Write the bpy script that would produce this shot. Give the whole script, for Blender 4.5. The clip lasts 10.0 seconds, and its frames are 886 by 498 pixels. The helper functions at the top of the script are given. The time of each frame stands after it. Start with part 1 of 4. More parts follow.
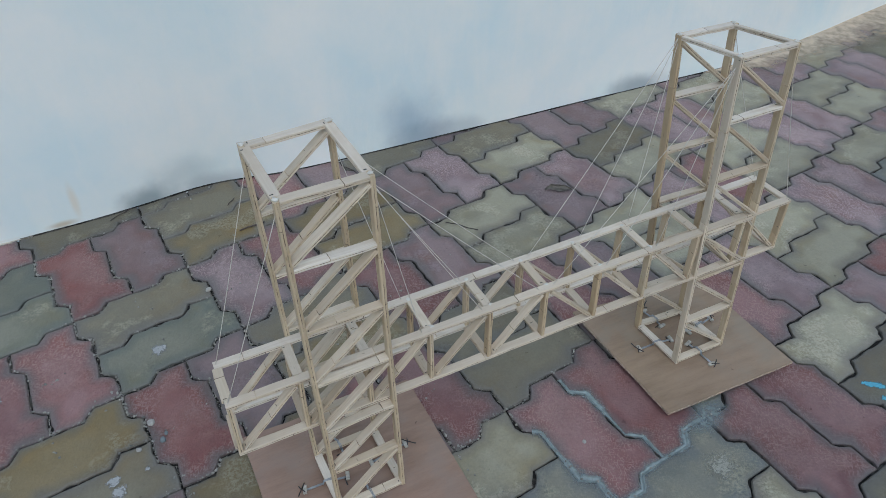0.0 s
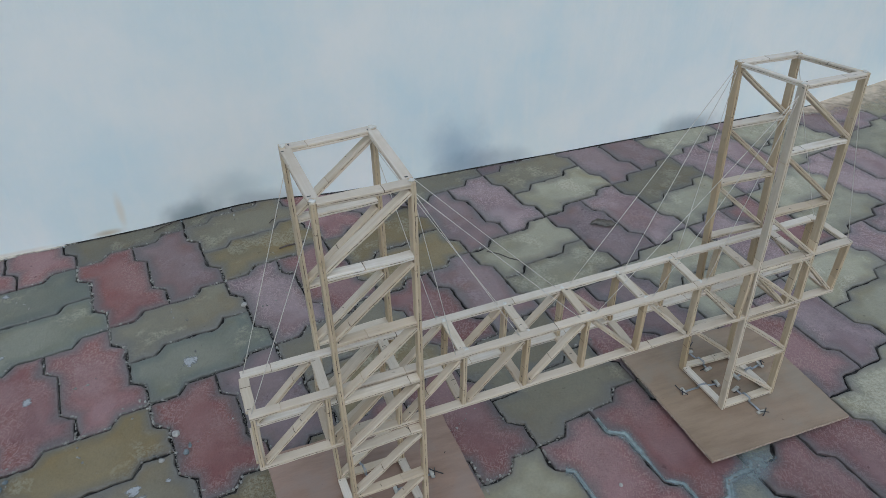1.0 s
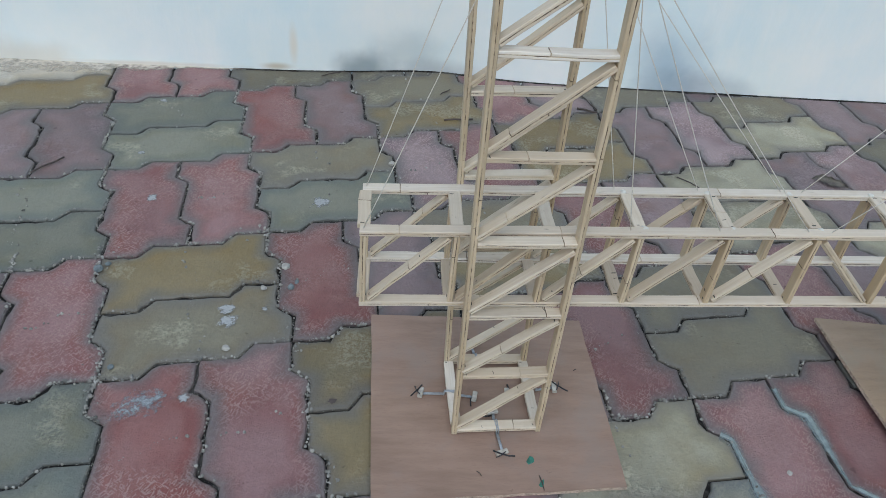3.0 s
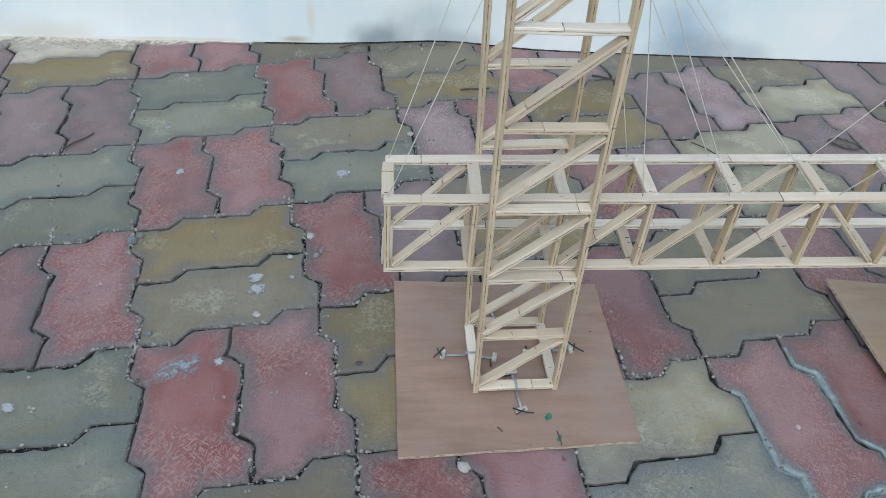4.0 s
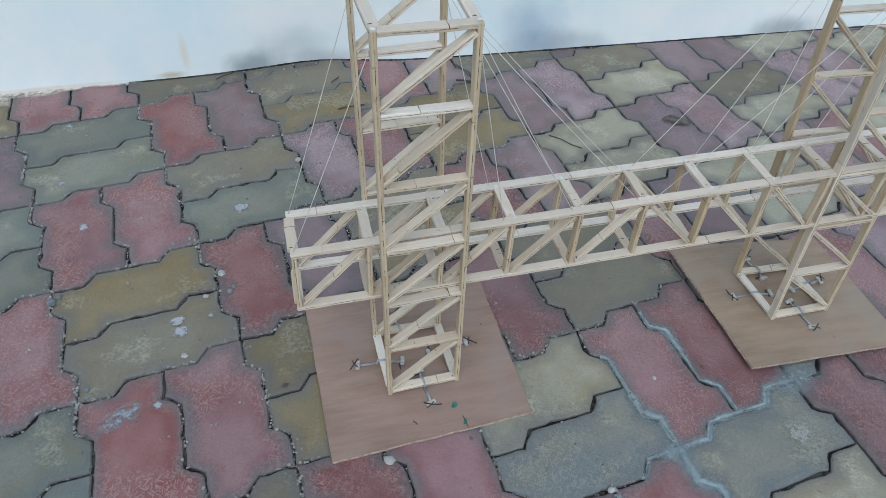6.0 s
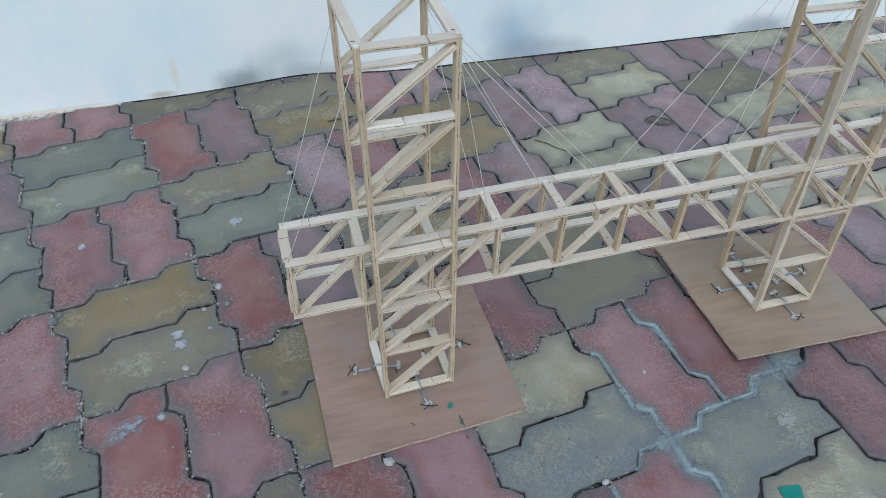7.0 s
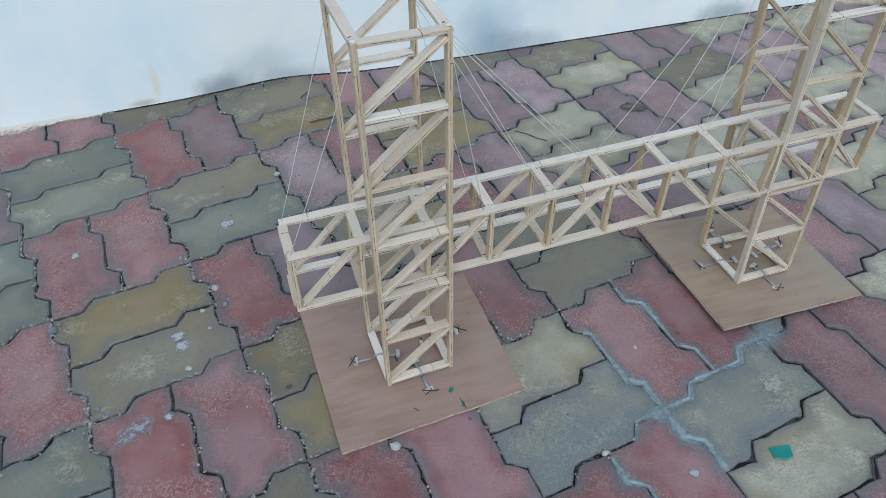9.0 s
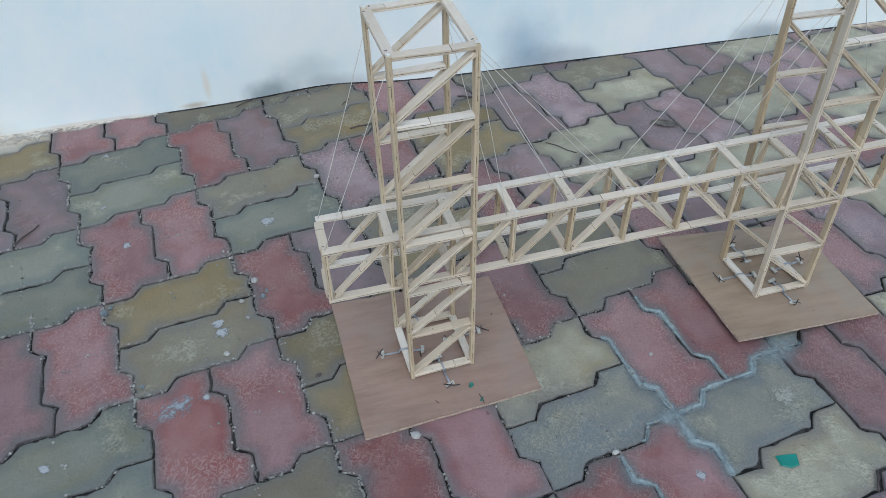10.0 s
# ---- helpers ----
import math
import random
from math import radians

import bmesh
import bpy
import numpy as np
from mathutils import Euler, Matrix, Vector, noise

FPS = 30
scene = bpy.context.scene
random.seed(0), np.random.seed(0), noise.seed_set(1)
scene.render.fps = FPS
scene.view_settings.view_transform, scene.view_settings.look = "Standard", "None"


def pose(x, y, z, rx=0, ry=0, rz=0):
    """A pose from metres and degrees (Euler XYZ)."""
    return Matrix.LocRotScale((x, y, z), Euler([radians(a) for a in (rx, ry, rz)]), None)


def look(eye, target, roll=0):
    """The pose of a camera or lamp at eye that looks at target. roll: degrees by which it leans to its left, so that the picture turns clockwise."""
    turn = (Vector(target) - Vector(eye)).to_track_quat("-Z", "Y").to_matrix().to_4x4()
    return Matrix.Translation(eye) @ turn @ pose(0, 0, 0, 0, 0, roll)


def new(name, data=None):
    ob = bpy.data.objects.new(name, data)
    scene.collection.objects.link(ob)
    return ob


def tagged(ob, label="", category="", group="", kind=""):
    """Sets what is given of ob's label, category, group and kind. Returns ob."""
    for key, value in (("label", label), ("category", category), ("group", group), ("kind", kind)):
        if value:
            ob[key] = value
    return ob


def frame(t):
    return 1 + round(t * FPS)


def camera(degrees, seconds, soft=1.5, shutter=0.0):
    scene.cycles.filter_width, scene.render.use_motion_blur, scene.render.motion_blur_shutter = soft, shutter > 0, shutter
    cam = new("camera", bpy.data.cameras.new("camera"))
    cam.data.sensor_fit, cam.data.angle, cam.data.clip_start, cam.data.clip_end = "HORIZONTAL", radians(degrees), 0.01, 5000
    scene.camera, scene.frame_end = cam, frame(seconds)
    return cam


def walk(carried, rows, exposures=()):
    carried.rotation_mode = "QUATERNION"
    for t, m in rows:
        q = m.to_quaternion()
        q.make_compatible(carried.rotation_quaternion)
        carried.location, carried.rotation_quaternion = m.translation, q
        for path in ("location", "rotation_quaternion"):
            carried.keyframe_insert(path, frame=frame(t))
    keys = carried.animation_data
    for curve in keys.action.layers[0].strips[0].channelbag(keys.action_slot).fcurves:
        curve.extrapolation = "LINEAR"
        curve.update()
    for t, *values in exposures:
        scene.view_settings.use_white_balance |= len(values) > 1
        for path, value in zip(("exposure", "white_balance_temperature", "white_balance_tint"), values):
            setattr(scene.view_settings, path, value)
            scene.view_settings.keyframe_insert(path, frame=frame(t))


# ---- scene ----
cam = camera(62.9, 10.0, 0.5)
PATH = [
    (0, (-0.12, -0.62, 1.009), (0.542, 0.796, -0.239), -0.3),
    (0.5, (-0.125, -0.618, 0.995), (0.549, 0.842, -0.194), -1.1),
    (1, (-0.115, -0.614, 0.967), (0.469, 0.907, -0.191), 0.4),
    (1.5, (-0.095, -0.597, 0.888), (0.262, 0.959, -0.318), 1.9),
    (2, (-0.087, -0.574, 0.82), (0.201, 0.935, -0.461), 4.6),
    (2.5, (-0.084, -0.558, 0.765), (0.108, 1.008, -0.465), 6.2),
    (3, (-0.097, -0.54, 0.731), (0.07, 1.011, -0.521), 6.0),
    (3.2, (-0.096, -0.546, 0.739), (0.023, 0.988, -0.539), 5.0),
    (4.3, (-0.112, -0.57, 0.77), (0.011, 0.894, -0.588), 3.7),
    (4.5, (-0.117, -0.57, 0.799), (-0.024, 0.871, -0.585), 1.6),
    (5, (-0.116, -0.578, 0.863), (0.189, 0.863, -0.49), 1.2),
    (5.5, (-0.11, -0.6, 0.888), (0.271, 0.84, -0.447), 2.5),
    (6, (-0.112, -0.623, 0.91), (0.283, 0.773, -0.467), 3.8),
    (6.2, (-0.103, -0.615, 0.926), (0.289, 0.78, -0.453), 3.0),
    (7.3, (-0.124, -0.656, 0.931), (0.291, 0.752, -0.428), 1.7),
    (7.5, (-0.137, -0.652, 0.933), (0.292, 0.734, -0.443), 2.0),
    (8, (-0.15, -0.654, 0.937), (0.36, 0.725, -0.419), 3.0),
    (8.5, (-0.159, -0.66, 0.937), (0.387, 0.698, -0.426), 2.0),
    (9, (-0.148, -0.676, 0.938), (0.326, 0.712, -0.421), 0.8),
    (9.5, (-0.149, -0.699, 0.95), (0.3, 0.723, -0.382), 0.1),
    (10, (-0.148, -0.734, 0.972), (0.234, 0.701, -0.369), 0.4),
]
EXPOSURES = (
    (0.0, -0.05, 6620, 10), (0.5, -0.05, 6570, 10), (1.0, -0.12, 6620, 10), (1.5, -0.19, 6700, 10), (2.0, -0.03, 6760, 10), (2.5, 0.10, 6740, 10), (3.2, 0.24, 6760, 10),
    (4.5, 0.50, 6660, 10), (5.0, 0.45, 6560, 10), (5.5, 0.33, 6560, 10), (6.2, 0.29, 6510, 10), (8.5, 0.36, 6460, 10), (10.0, 0.29, 6510, 10),
)
walk(cam, [(t, look(eye, target, roll)) for t, eye, target, roll in PATH], EXPOSURES)

# ---- light: open shade under a bright, hazy sky ----
world = bpy.data.worlds.new("sky")
scene.world = world
world.use_nodes = True
wn = world.node_tree.nodes
sky = wn.new("ShaderNodeTexSky")
sky.sky_type = "NISHITA"
sky.sun_disc = False
sky.sun_elevation, sky.sun_rotation = radians(52), radians(200)
sky.dust_density, sky.air_density = 1.0, 1.4
world.node_tree.links.new(sky.outputs["Color"], wn["Background"].inputs["Color"])
wn["Background"].inputs["Strength"].default_value = 0.15
sun_data = bpy.data.lights.new("sun", "SUN")
sun_data.energy, sun_data.angle, sun_data.color = 0.9, radians(60), (0.86, 0.95, 1.0)
sun = new("sun", sun_data)
sun.matrix_world = look((0.6, -3.0, 4.5), (0.35, 0.3, 0.0))


# ---- materials ----
def nodes_of(name, rough=0.7, metal=0.0):
    m = bpy.data.materials.new(name)
    m.use_nodes = True
    n, l = m.node_tree.nodes, m.node_tree.links
    b = n["Principled BSDF"]
    b.inputs["Roughness"].default_value = rough
    b.inputs["Metallic"].default_value = metal
    return m, n, l, b


def tex_noise(n, l, vec, scale, detail=4.0, rough=0.55):
    t = n.new("ShaderNodeTexNoise")
    t.inputs["Scale"].default_value, t.inputs["Detail"].default_value, t.inputs["Roughness"].default_value = scale, detail, rough
    if vec is not None:
        l.new(vec, t.inputs["Vector"])
    return t.outputs["Fac"]


def remap(n, l, val, a, b, lo=0.0, hi=1.0):
    r = n.new("ShaderNodeMapRange")
    for k, v in (("From Min", a), ("From Max", b), ("To Min", lo), ("To Max", hi)):
        r.inputs[k].default_value = v
    l.new(val, r.inputs["Value"])
    return r.outputs["Result"]


def blend(n, l, fac, a, b, mode="MIX"):
    x = n.new("ShaderNodeMix")
    x.data_type, x.blend_type = "RGBA", mode
    if isinstance(fac, float):
        x.inputs[0].default_value = fac
    else:
        l.new(fac, x.inputs[0])
    for sock, v in ((x.inputs[6], a), (x.inputs[7], b)):
        if isinstance(v, tuple):
            sock.default_value = (*v, 1)
        else:
            l.new(v, sock)
    return x.outputs[2]


def maths(n, l, op, a, b=None):
    x = n.new("ShaderNodeMath")
    x.operation = op
    for i, v in enumerate((a, b)):
        if v is None:
            continue
        if isinstance(v, (int, float)):
            x.inputs[i].default_value = v
        else:
            l.new(v, x.inputs[i])
    return x.outputs[0]


def bump(n, l, b, height, strength, distance):
    x = n.new("ShaderNodeBump")
    x.inputs["Strength"].default_value, x.inputs["Distance"].default_value = strength, distance
    l.new(height, x.inputs["Height"])
    l.new(x.outputs["Normal"], b.inputs["Normal"])


def shifted(n, l):
    """World coordinates moved by a random amount for each object."""
    g = n.new("ShaderNodeNewGeometry")
    o = n.new("ShaderNodeObjectInfo")
    s = n.new("ShaderNodeVectorMath")
    s.operation = "SCALE"
    s.inputs[0].default_value = (3.1, 7.3, 5.7)
    l.new(o.outputs["Random"], s.inputs["Scale"])
    a = n.new("ShaderNodeVectorMath")
    l.new(g.outputs["Position"], a.inputs[0])
    l.new(s.outputs[0], a.inputs[1])
    return a.outputs[0], o.outputs["Random"]


def strokes(n, l, vec, angle, scale, lo, hi):
    """Short light scratches in one direction."""
    turned = n.new("ShaderNodeVectorRotate")
    turned.rotation_type = "Z_AXIS"
    turned.inputs["Angle"].default_value = radians(angle)
    l.new(vec, turned.inputs["Vector"])
    mp = n.new("ShaderNodeMapping")
    mp.inputs["Scale"].default_value = (scale, scale * 3.8, 1.0)
    l.new(turned.outputs["Vector"], mp.inputs["Vector"])
    return remap(n, l, tex_noise(n, l, mp.outputs["Vector"], 1.0, 1.0, 0.4), lo, hi)


def paver_material(name, main, other, worn, grime, flake, scratched):
    """Coloured concrete paver: hues that drift over the face, a worn pale middle, greyer towards bare concrete lips, flaked patches or a rake of short strokes near the rim."""
    m, n, l, b = nodes_of(name, 0.72)
    vec, rnd = shifted(n, l)
    att = n.new("ShaderNodeAttribute")
    att.attribute_name = "rim"
    rim = att.outputs["Fac"]
    big = tex_noise(n, l, vec, 8.0, 2.0)
    wide = tex_noise(n, l, vec, 5.0, 2.0)
    drift = tex_noise(n, l, vec, 12.0, 3.0, 0.6)
    mid = tex_noise(n, l, vec, 38.0, 6.0, 0.68)
    speck = tex_noise(n, l, vec, 190.0, 4.0, 0.75)
    fine = tex_noise(n, l, vec, 620.0, 3.0, 0.75)
    ragged = remap(n, l, mid, 0.3, 0.7, -0.12, 0.12)
    col = blend(n, l, remap(n, l, wide, 0.36, 0.64), main, other)
    warm = (main[0] * 1.16, main[1] * 1.03, main[2] * 0.80)
    col = blend(n, l, remap(n, l, drift, 0.50, 0.72, 0.0, 0.6), col, warm)
    # the middle is worn paler, fading softly outwards
    fade = maths(n, l, "ADD", maths(n, l, "ADD", big, maths(n, l, "MULTIPLY", rim, -0.24)), maths(n, l, "MULTIPLY", ragged, 0.3))
    col = blend(n, l, remap(n, l, fade, 0.34, 0.58, 0.0, 0.9), col, worn)
    col = blend(n, l, remap(n, l, mid, 0.58, 0.76, 0.0, 0.22), col, tuple(c * 0.74 for c in main))
    relief = maths(n, l, "ADD", maths(n, l, "MULTIPLY", fine, 0.2), maths(n, l, "ADD", mid, maths(n, l, "MULTIPLY", speck, 0.4)))
    if scratched:
        a1 = maths(n, l, "MAXIMUM", strokes(n, l, vec, 35, 125.0, 0.60, 0.645), strokes(n, l, vec, -48, 135.0, 0.60, 0.645))
        a1 = maths(n, l, "MAXIMUM", a1, strokes(n, l, vec, 100, 130.0, 0.61, 0.655))
        where = remap(n, l, maths(n, l, "ADD", tex_noise(n, l, vec, 6.0, 2.0), maths(n, l, "MULTIPLY", rim, 0.12)), 0.42, 0.56)
        mark = maths(n, l, "MULTIPLY", a1, where)
        col = blend(n, l, maths(n, l, "MULTIPLY", mark, scratched), col, flake)
        relief = maths(n, l, "ADD", relief, maths(n, l, "MULTIPLY", mark, 0.12))
    # flaked laitance in patches
    where = maths(n, l, "ADD", tex_noise(n, l, vec, 9.0, 2.0), maths(n, l, "MULTIPLY", ragged, 0.5))
    patch = maths(n, l, "MULTIPLY", remap(n, l, where, 0.545, 0.62), remap(n, l, maths(n, l, "ADD", maths(n, l, "MULTIPLY", mid, 0.3), maths(n, l, "MULTIPLY", speck, 0.7)), 0.44, 0.56))
    col = blend(n, l, maths(n, l, "MULTIPLY", patch, 0.25 if scratched > 0.6 else 0.62), col, flake)
    relief = maths(n, l, "ADD", relief, maths(n, l, "MULTIPLY", patch, 0.2))
    # greyer towards the edge, and bare concrete on the lip itself
    edge = maths(n, l, "ADD", maths(n, l, "ADD", rim, maths(n, l, "MULTIPLY", ragged, 0.7)), remap(n, l, tex_noise(n, l, vec, 11.0, 2.0), 0.35, 0.65, -0.40, 0.20))
    col = blend(n, l, remap(n, l, edge, 0.18, 0.98, 0.0, 0.80), col, grime)
    lip = maths(n, l, "ADD", rim, remap(n, l, speck, 0.3, 0.7, -0.10, 0.10))
    col = blend(n, l, remap(n, l, lip, 0.86, 0.98, 0.0, 0.35), col, (0.195, 0.19, 0.182))
    pits = remap(n, l, tex_noise(n, l, vec, 75.0, 2.0, 0.5), 0.72, 0.77, 0.0, 0.6)
    col = blend(n, l, pits, col, tuple(c * 0.35 for c in main))
    var = remap(n, l, rnd, 0.0, 1.0, 0.74, 0.99)
    grain = maths(n, l, "MULTIPLY", remap(n, l, fine, 0.3, 0.7, 0.96, 1.04), remap(n, l, maths(n, l, "ADD", maths(n, l, "MULTIPLY", speck, 0.5), maths(n, l, "MULTIPLY", mid, 0.5)), 0.35, 0.65, 0.88, 1.12))
    sc = n.new("ShaderNodeVectorMath")
    sc.operation = "SCALE"
    l.new(col, sc.inputs[0])
    l.new(maths(n, l, "MULTIPLY", var, grain), sc.inputs["Scale"])
    l.new(sc.outputs[0], b.inputs["Base Color"])
    l.new(remap(n, l, mid, 0.3, 0.7, 0.48, 0.75), b.inputs["Roughness"])
    bump(n, l, b, relief, 0.7, 0.005)
    return m


CREAM, BLUSH = (0.40, 0.385, 0.285), (0.40, 0.255, 0.235)
PAVER = {
    "r": paver_material("paver_red", (0.258, 0.082, 0.070), (0.232, 0.091, 0.086), (0.318, 0.160, 0.150), (0.169, 0.150, 0.149), BLUSH, 0.9),
    "s": paver_material("paver_rose", (0.258, 0.102, 0.096), (0.226, 0.109, 0.110), (0.330, 0.194, 0.192), (0.176, 0.158, 0.158), BLUSH, 0.9),
    "p": paver_material("paver_pale_rose", (0.264, 0.167, 0.167), (0.248, 0.180, 0.191), (0.380, 0.288, 0.293), (0.221, 0.199, 0.198), (0.484, 0.363, 0.363), 0.9),
    "w": paver_material("paver_pale_olive", (0.314, 0.288, 0.196), (0.297, 0.290, 0.224), (0.409, 0.387, 0.288), (0.233, 0.218, 0.183), (0.550, 0.517, 0.396), 0.0),
    "m": paver_material("paver_mauve", (0.246, 0.146, 0.140), (0.208, 0.159, 0.165), (0.292, 0.216, 0.216), (0.187, 0.170, 0.170), (0.339, 0.265, 0.276), 0.0),
    "o": paver_material("paver_olive", (0.204, 0.171, 0.112), (0.188, 0.173, 0.135), (0.226, 0.208, 0.150), (0.169, 0.164, 0.146), CREAM, 0.0),
    "t": paver_material("paver_greenish_grey", (0.192, 0.192, 0.140), (0.172, 0.196, 0.168), (0.240, 0.242, 0.190), (0.155, 0.174, 0.155), CREAM, 0.0),
    "c": paver_material("paver_ochre", (0.240, 0.176, 0.080), (0.205, 0.172, 0.104), (0.262, 0.208, 0.116), (0.169, 0.158, 0.135), CREAM, 0.0),
    "x": paver_material("paver_whitewashed", (0.56, 0.50, 0.40), (0.60, 0.55, 0.46), (0.66, 0.61, 0.53), (0.40, 0.37, 0.30), (0.70, 0.66, 0.58), 0.0),
    "g": paver_material("paver_grey", (0.190, 0.200, 0.172), (0.180, 0.205, 0.203), (0.252, 0.248, 0.200), (0.171, 0.183, 0.178), CREAM, 0.45),
}


def wood_material(name, light, dark, streak=1.0):
    """Pale glued strips, grain along the strip (u runs along it, in metres)."""
    m, n, l, b = nodes_of(name, 0.55)
    uv = n.new("ShaderNodeUVMap")
    mp = n.new("ShaderNodeMapping")
    mp.inputs["Scale"].default_value = (10.0, 330.0, 1.0)
    l.new(uv.outputs["UV"], mp.inputs["Vector"])
    g1 = tex_noise(n, l, mp.outputs["Vector"], 1.0, 5.0, 0.6)
    geo = n.new("ShaderNodeNewGeometry")
    blot = tex_noise(n, l, geo.outputs["Position"], 30.0, 4.0, 0.6)
    mp2 = n.new("ShaderNodeMapping")
    mp2.inputs["Scale"].default_value = (3.0, 3.0, 1.0)
    l.new(uv.outputs["UV"], mp2.inputs["Vector"])
    isl = tex_noise(n, l, mp2.outputs["Vector"], 1.0, 1.0)
    col = blend(n, l, remap(n, l, g1, 0.40, 0.75, 0.0, streak * 0.55), light, dark)
    col = blend(n, l, remap(n, l, blot, 0.5, 0.75, 0.0, 0.45), col, dark)
    info = n.new("ShaderNodeObjectInfo")
    col = blend(n, l, remap(n, l, info.outputs["Random"], 0.35, 1.0, 0.0, 0.65), col, dark)
    mp3 = n.new("ShaderNodeMapping")
    mp3.inputs["Scale"].default_value = (45.0, 150.0, 1.0)
    l.new(uv.outputs["UV"], mp3.inputs["Vector"])
    knots = tex_noise(n, l, mp3.outputs["Vector"], 1.0, 2.0)
    col = blend(n, l, remap(n, l, knots, 0.68, 0.76, 0.0, 0.6), col, tuple(c * 0.5 for c in dark))
    sc = n.new("ShaderNodeVectorMath")
    sc.operation = "SCALE"
    l.new(col, sc.inputs[0])
    l.new(remap(n, l, isl, 0.3, 0.7, 0.85, 1.1), sc.inputs["Scale"])
    l.new(sc.outputs[0], b.inputs["Base Color"])
    bump(n, l, b, g1, 0.25, 0.0008)
    return m


# one wood in three tones: sky light and shade are painted into the colours
SKYLIT_WOOD = wood_material("skylit_wood_strip", (0.755, 0.70, 0.62), (0.51, 0.41, 0.295))
HALF_SHADED_WOOD = wood_material("half_shaded_wood_strip", (0.665, 0.585, 0.475), (0.47, 0.365, 0.25))
SHADED_WOOD = wood_material("shaded_wood_strip", (0.60, 0.50, 0.365), (0.43, 0.315, 0.185))


def plain(name, colour, rough=0.7, metal=0.0, scale=60.0, amount=0.25):
    m, n, l, b = nodes_of(name, rough, metal)
    vec, _ = shifted(n, l)
    f = tex_noise(n, l, vec, scale, 4.0)
    dark = tuple(c * (1 - amount) for c in colour)
    light = tuple(min(1.0, c * (1 + amount)) for c in colour)
    l.new(blend(n, l, remap(n, l, f, 0.3, 0.7), dark, light), b.inputs["Base Color"])
    bump(n, l, b, f, 0.2, 0.001)
    return m


PENCIL = plain("pencil_mark", (0.06, 0.055, 0.05), 0.6)
STRING = plain("white_string", (0.60, 0.57, 0.52), 0.8, 0.0, 900.0)
WIRE = plain("dull_wire", (0.36, 0.39, 0.42), 0.5, 0.5, 200.0)
TWIST = plain("black_wire", (0.035, 0.035, 0.04), 0.5, 0.3, 200.0)
PLATE = plain("zinc_plate", (0.50, 0.48, 0.43), 0.5, 0.2, 150.0)
GREEN = plain("green_plastic", (0.0, 0.21, 0.16), 0.45, 0.0, 40.0, 0.15)
DULL_GREEN = plain("dull_green_paint", (0.03, 0.17, 0.125), 0.6, 0.0, 120.0, 0.35)
PEBBLE = plain("pebble", (0.25, 0.245, 0.225), 0.85, 0.0, 70.0, 0.75)
LEAF = plain("dry_leaf", (0.27, 0.25, 0.22), 0.8, 0.0, 90.0, 0.3)
TWIG = plain("twig", (0.07, 0.055, 0.05), 0.85, 0.0, 90.0, 0.3)


def glue_material():
    """Glue seam between two plies: dark in short runs, squeezed shut and wood-coloured elsewhere."""
    m, n, l, b = nodes_of("brown_glue_line", 0.6)
    g = n.new("ShaderNodeNewGeometry")
    a = tex_noise(n, l, g.outputs["Position"], 42.0, 3.0, 0.6)
    f = tex_noise(n, l, g.outputs["Position"], 240.0, 3.0, 0.6)
    run = maths(n, l, "ADD", maths(n, l, "MULTIPLY", a, 0.7), maths(n, l, "MULTIPLY", f, 0.3))
    l.new(blend(n, l, remap(n, l, run, 0.46, 0.56), (0.52, 0.42, 0.30), (0.13, 0.09, 0.06)), b.inputs["Base Color"])
    return m


GLUE = glue_material()


def film_material(name, colour, lo, hi, scale, ragged=0.6):
    """A thin dried film on the ground that breaks up towards its border (attribute "body": 1 inside, 0 at the border)."""
    m, n, l, b = nodes_of(name, 0.85)
    g = n.new("ShaderNodeNewGeometry")
    att = n.new("ShaderNodeAttribute")
    att.attribute_name = "body"
    f = tex_noise(n, l, g.outputs["Position"], scale, 4.0, 0.65)
    h = tex_noise(n, l, g.outputs["Position"], scale * 4.0, 3.0, 0.6)
    cover = maths(n, l, "ADD", att.outputs["Fac"], remap(n, l, maths(n, l, "ADD", maths(n, l, "MULTIPLY", f, 0.7), maths(n, l, "MULTIPLY", h, 0.3)), 0.3, 0.7, -ragged, ragged))
    dark = tuple(c * 0.75 for c in colour)
    l.new(blend(n, l, remap(n, l, h, 0.3, 0.7), dark, colour), b.inputs["Base Color"])
    l.new(remap(n, l, cover, lo, hi), b.inputs["Alpha"])
    bump(n, l, b, h, 0.3, 0.001)
    return m


CEMENT_FILM = film_material("cement_film", (0.300, 0.368, 0.370), 0.05, 1.10, 30.0, 0.26)
WASH_FILM = film_material("whitewash_film", (0.64, 0.58, 0.49), -0.10, 1.0, 22.0)
PEACH_FILM = film_material("peach_wash_film", (0.60, 0.49, 0.37), -0.05, 0.9, 8.0, 0.35)
SPOT_FILM = film_material("white_paint_film", (0.39, 0.405, 0.41), 0.20, 0.55, 95.0, 0.45)
SMEAR_FILM = film_material("bluish_film", (0.30, 0.34, 0.36), 0.12, 0.9, 70.0)
FLAKE_FILM = film_material("cream_film", (0.37, 0.375, 0.32), 0.15, 0.75, 190.0)


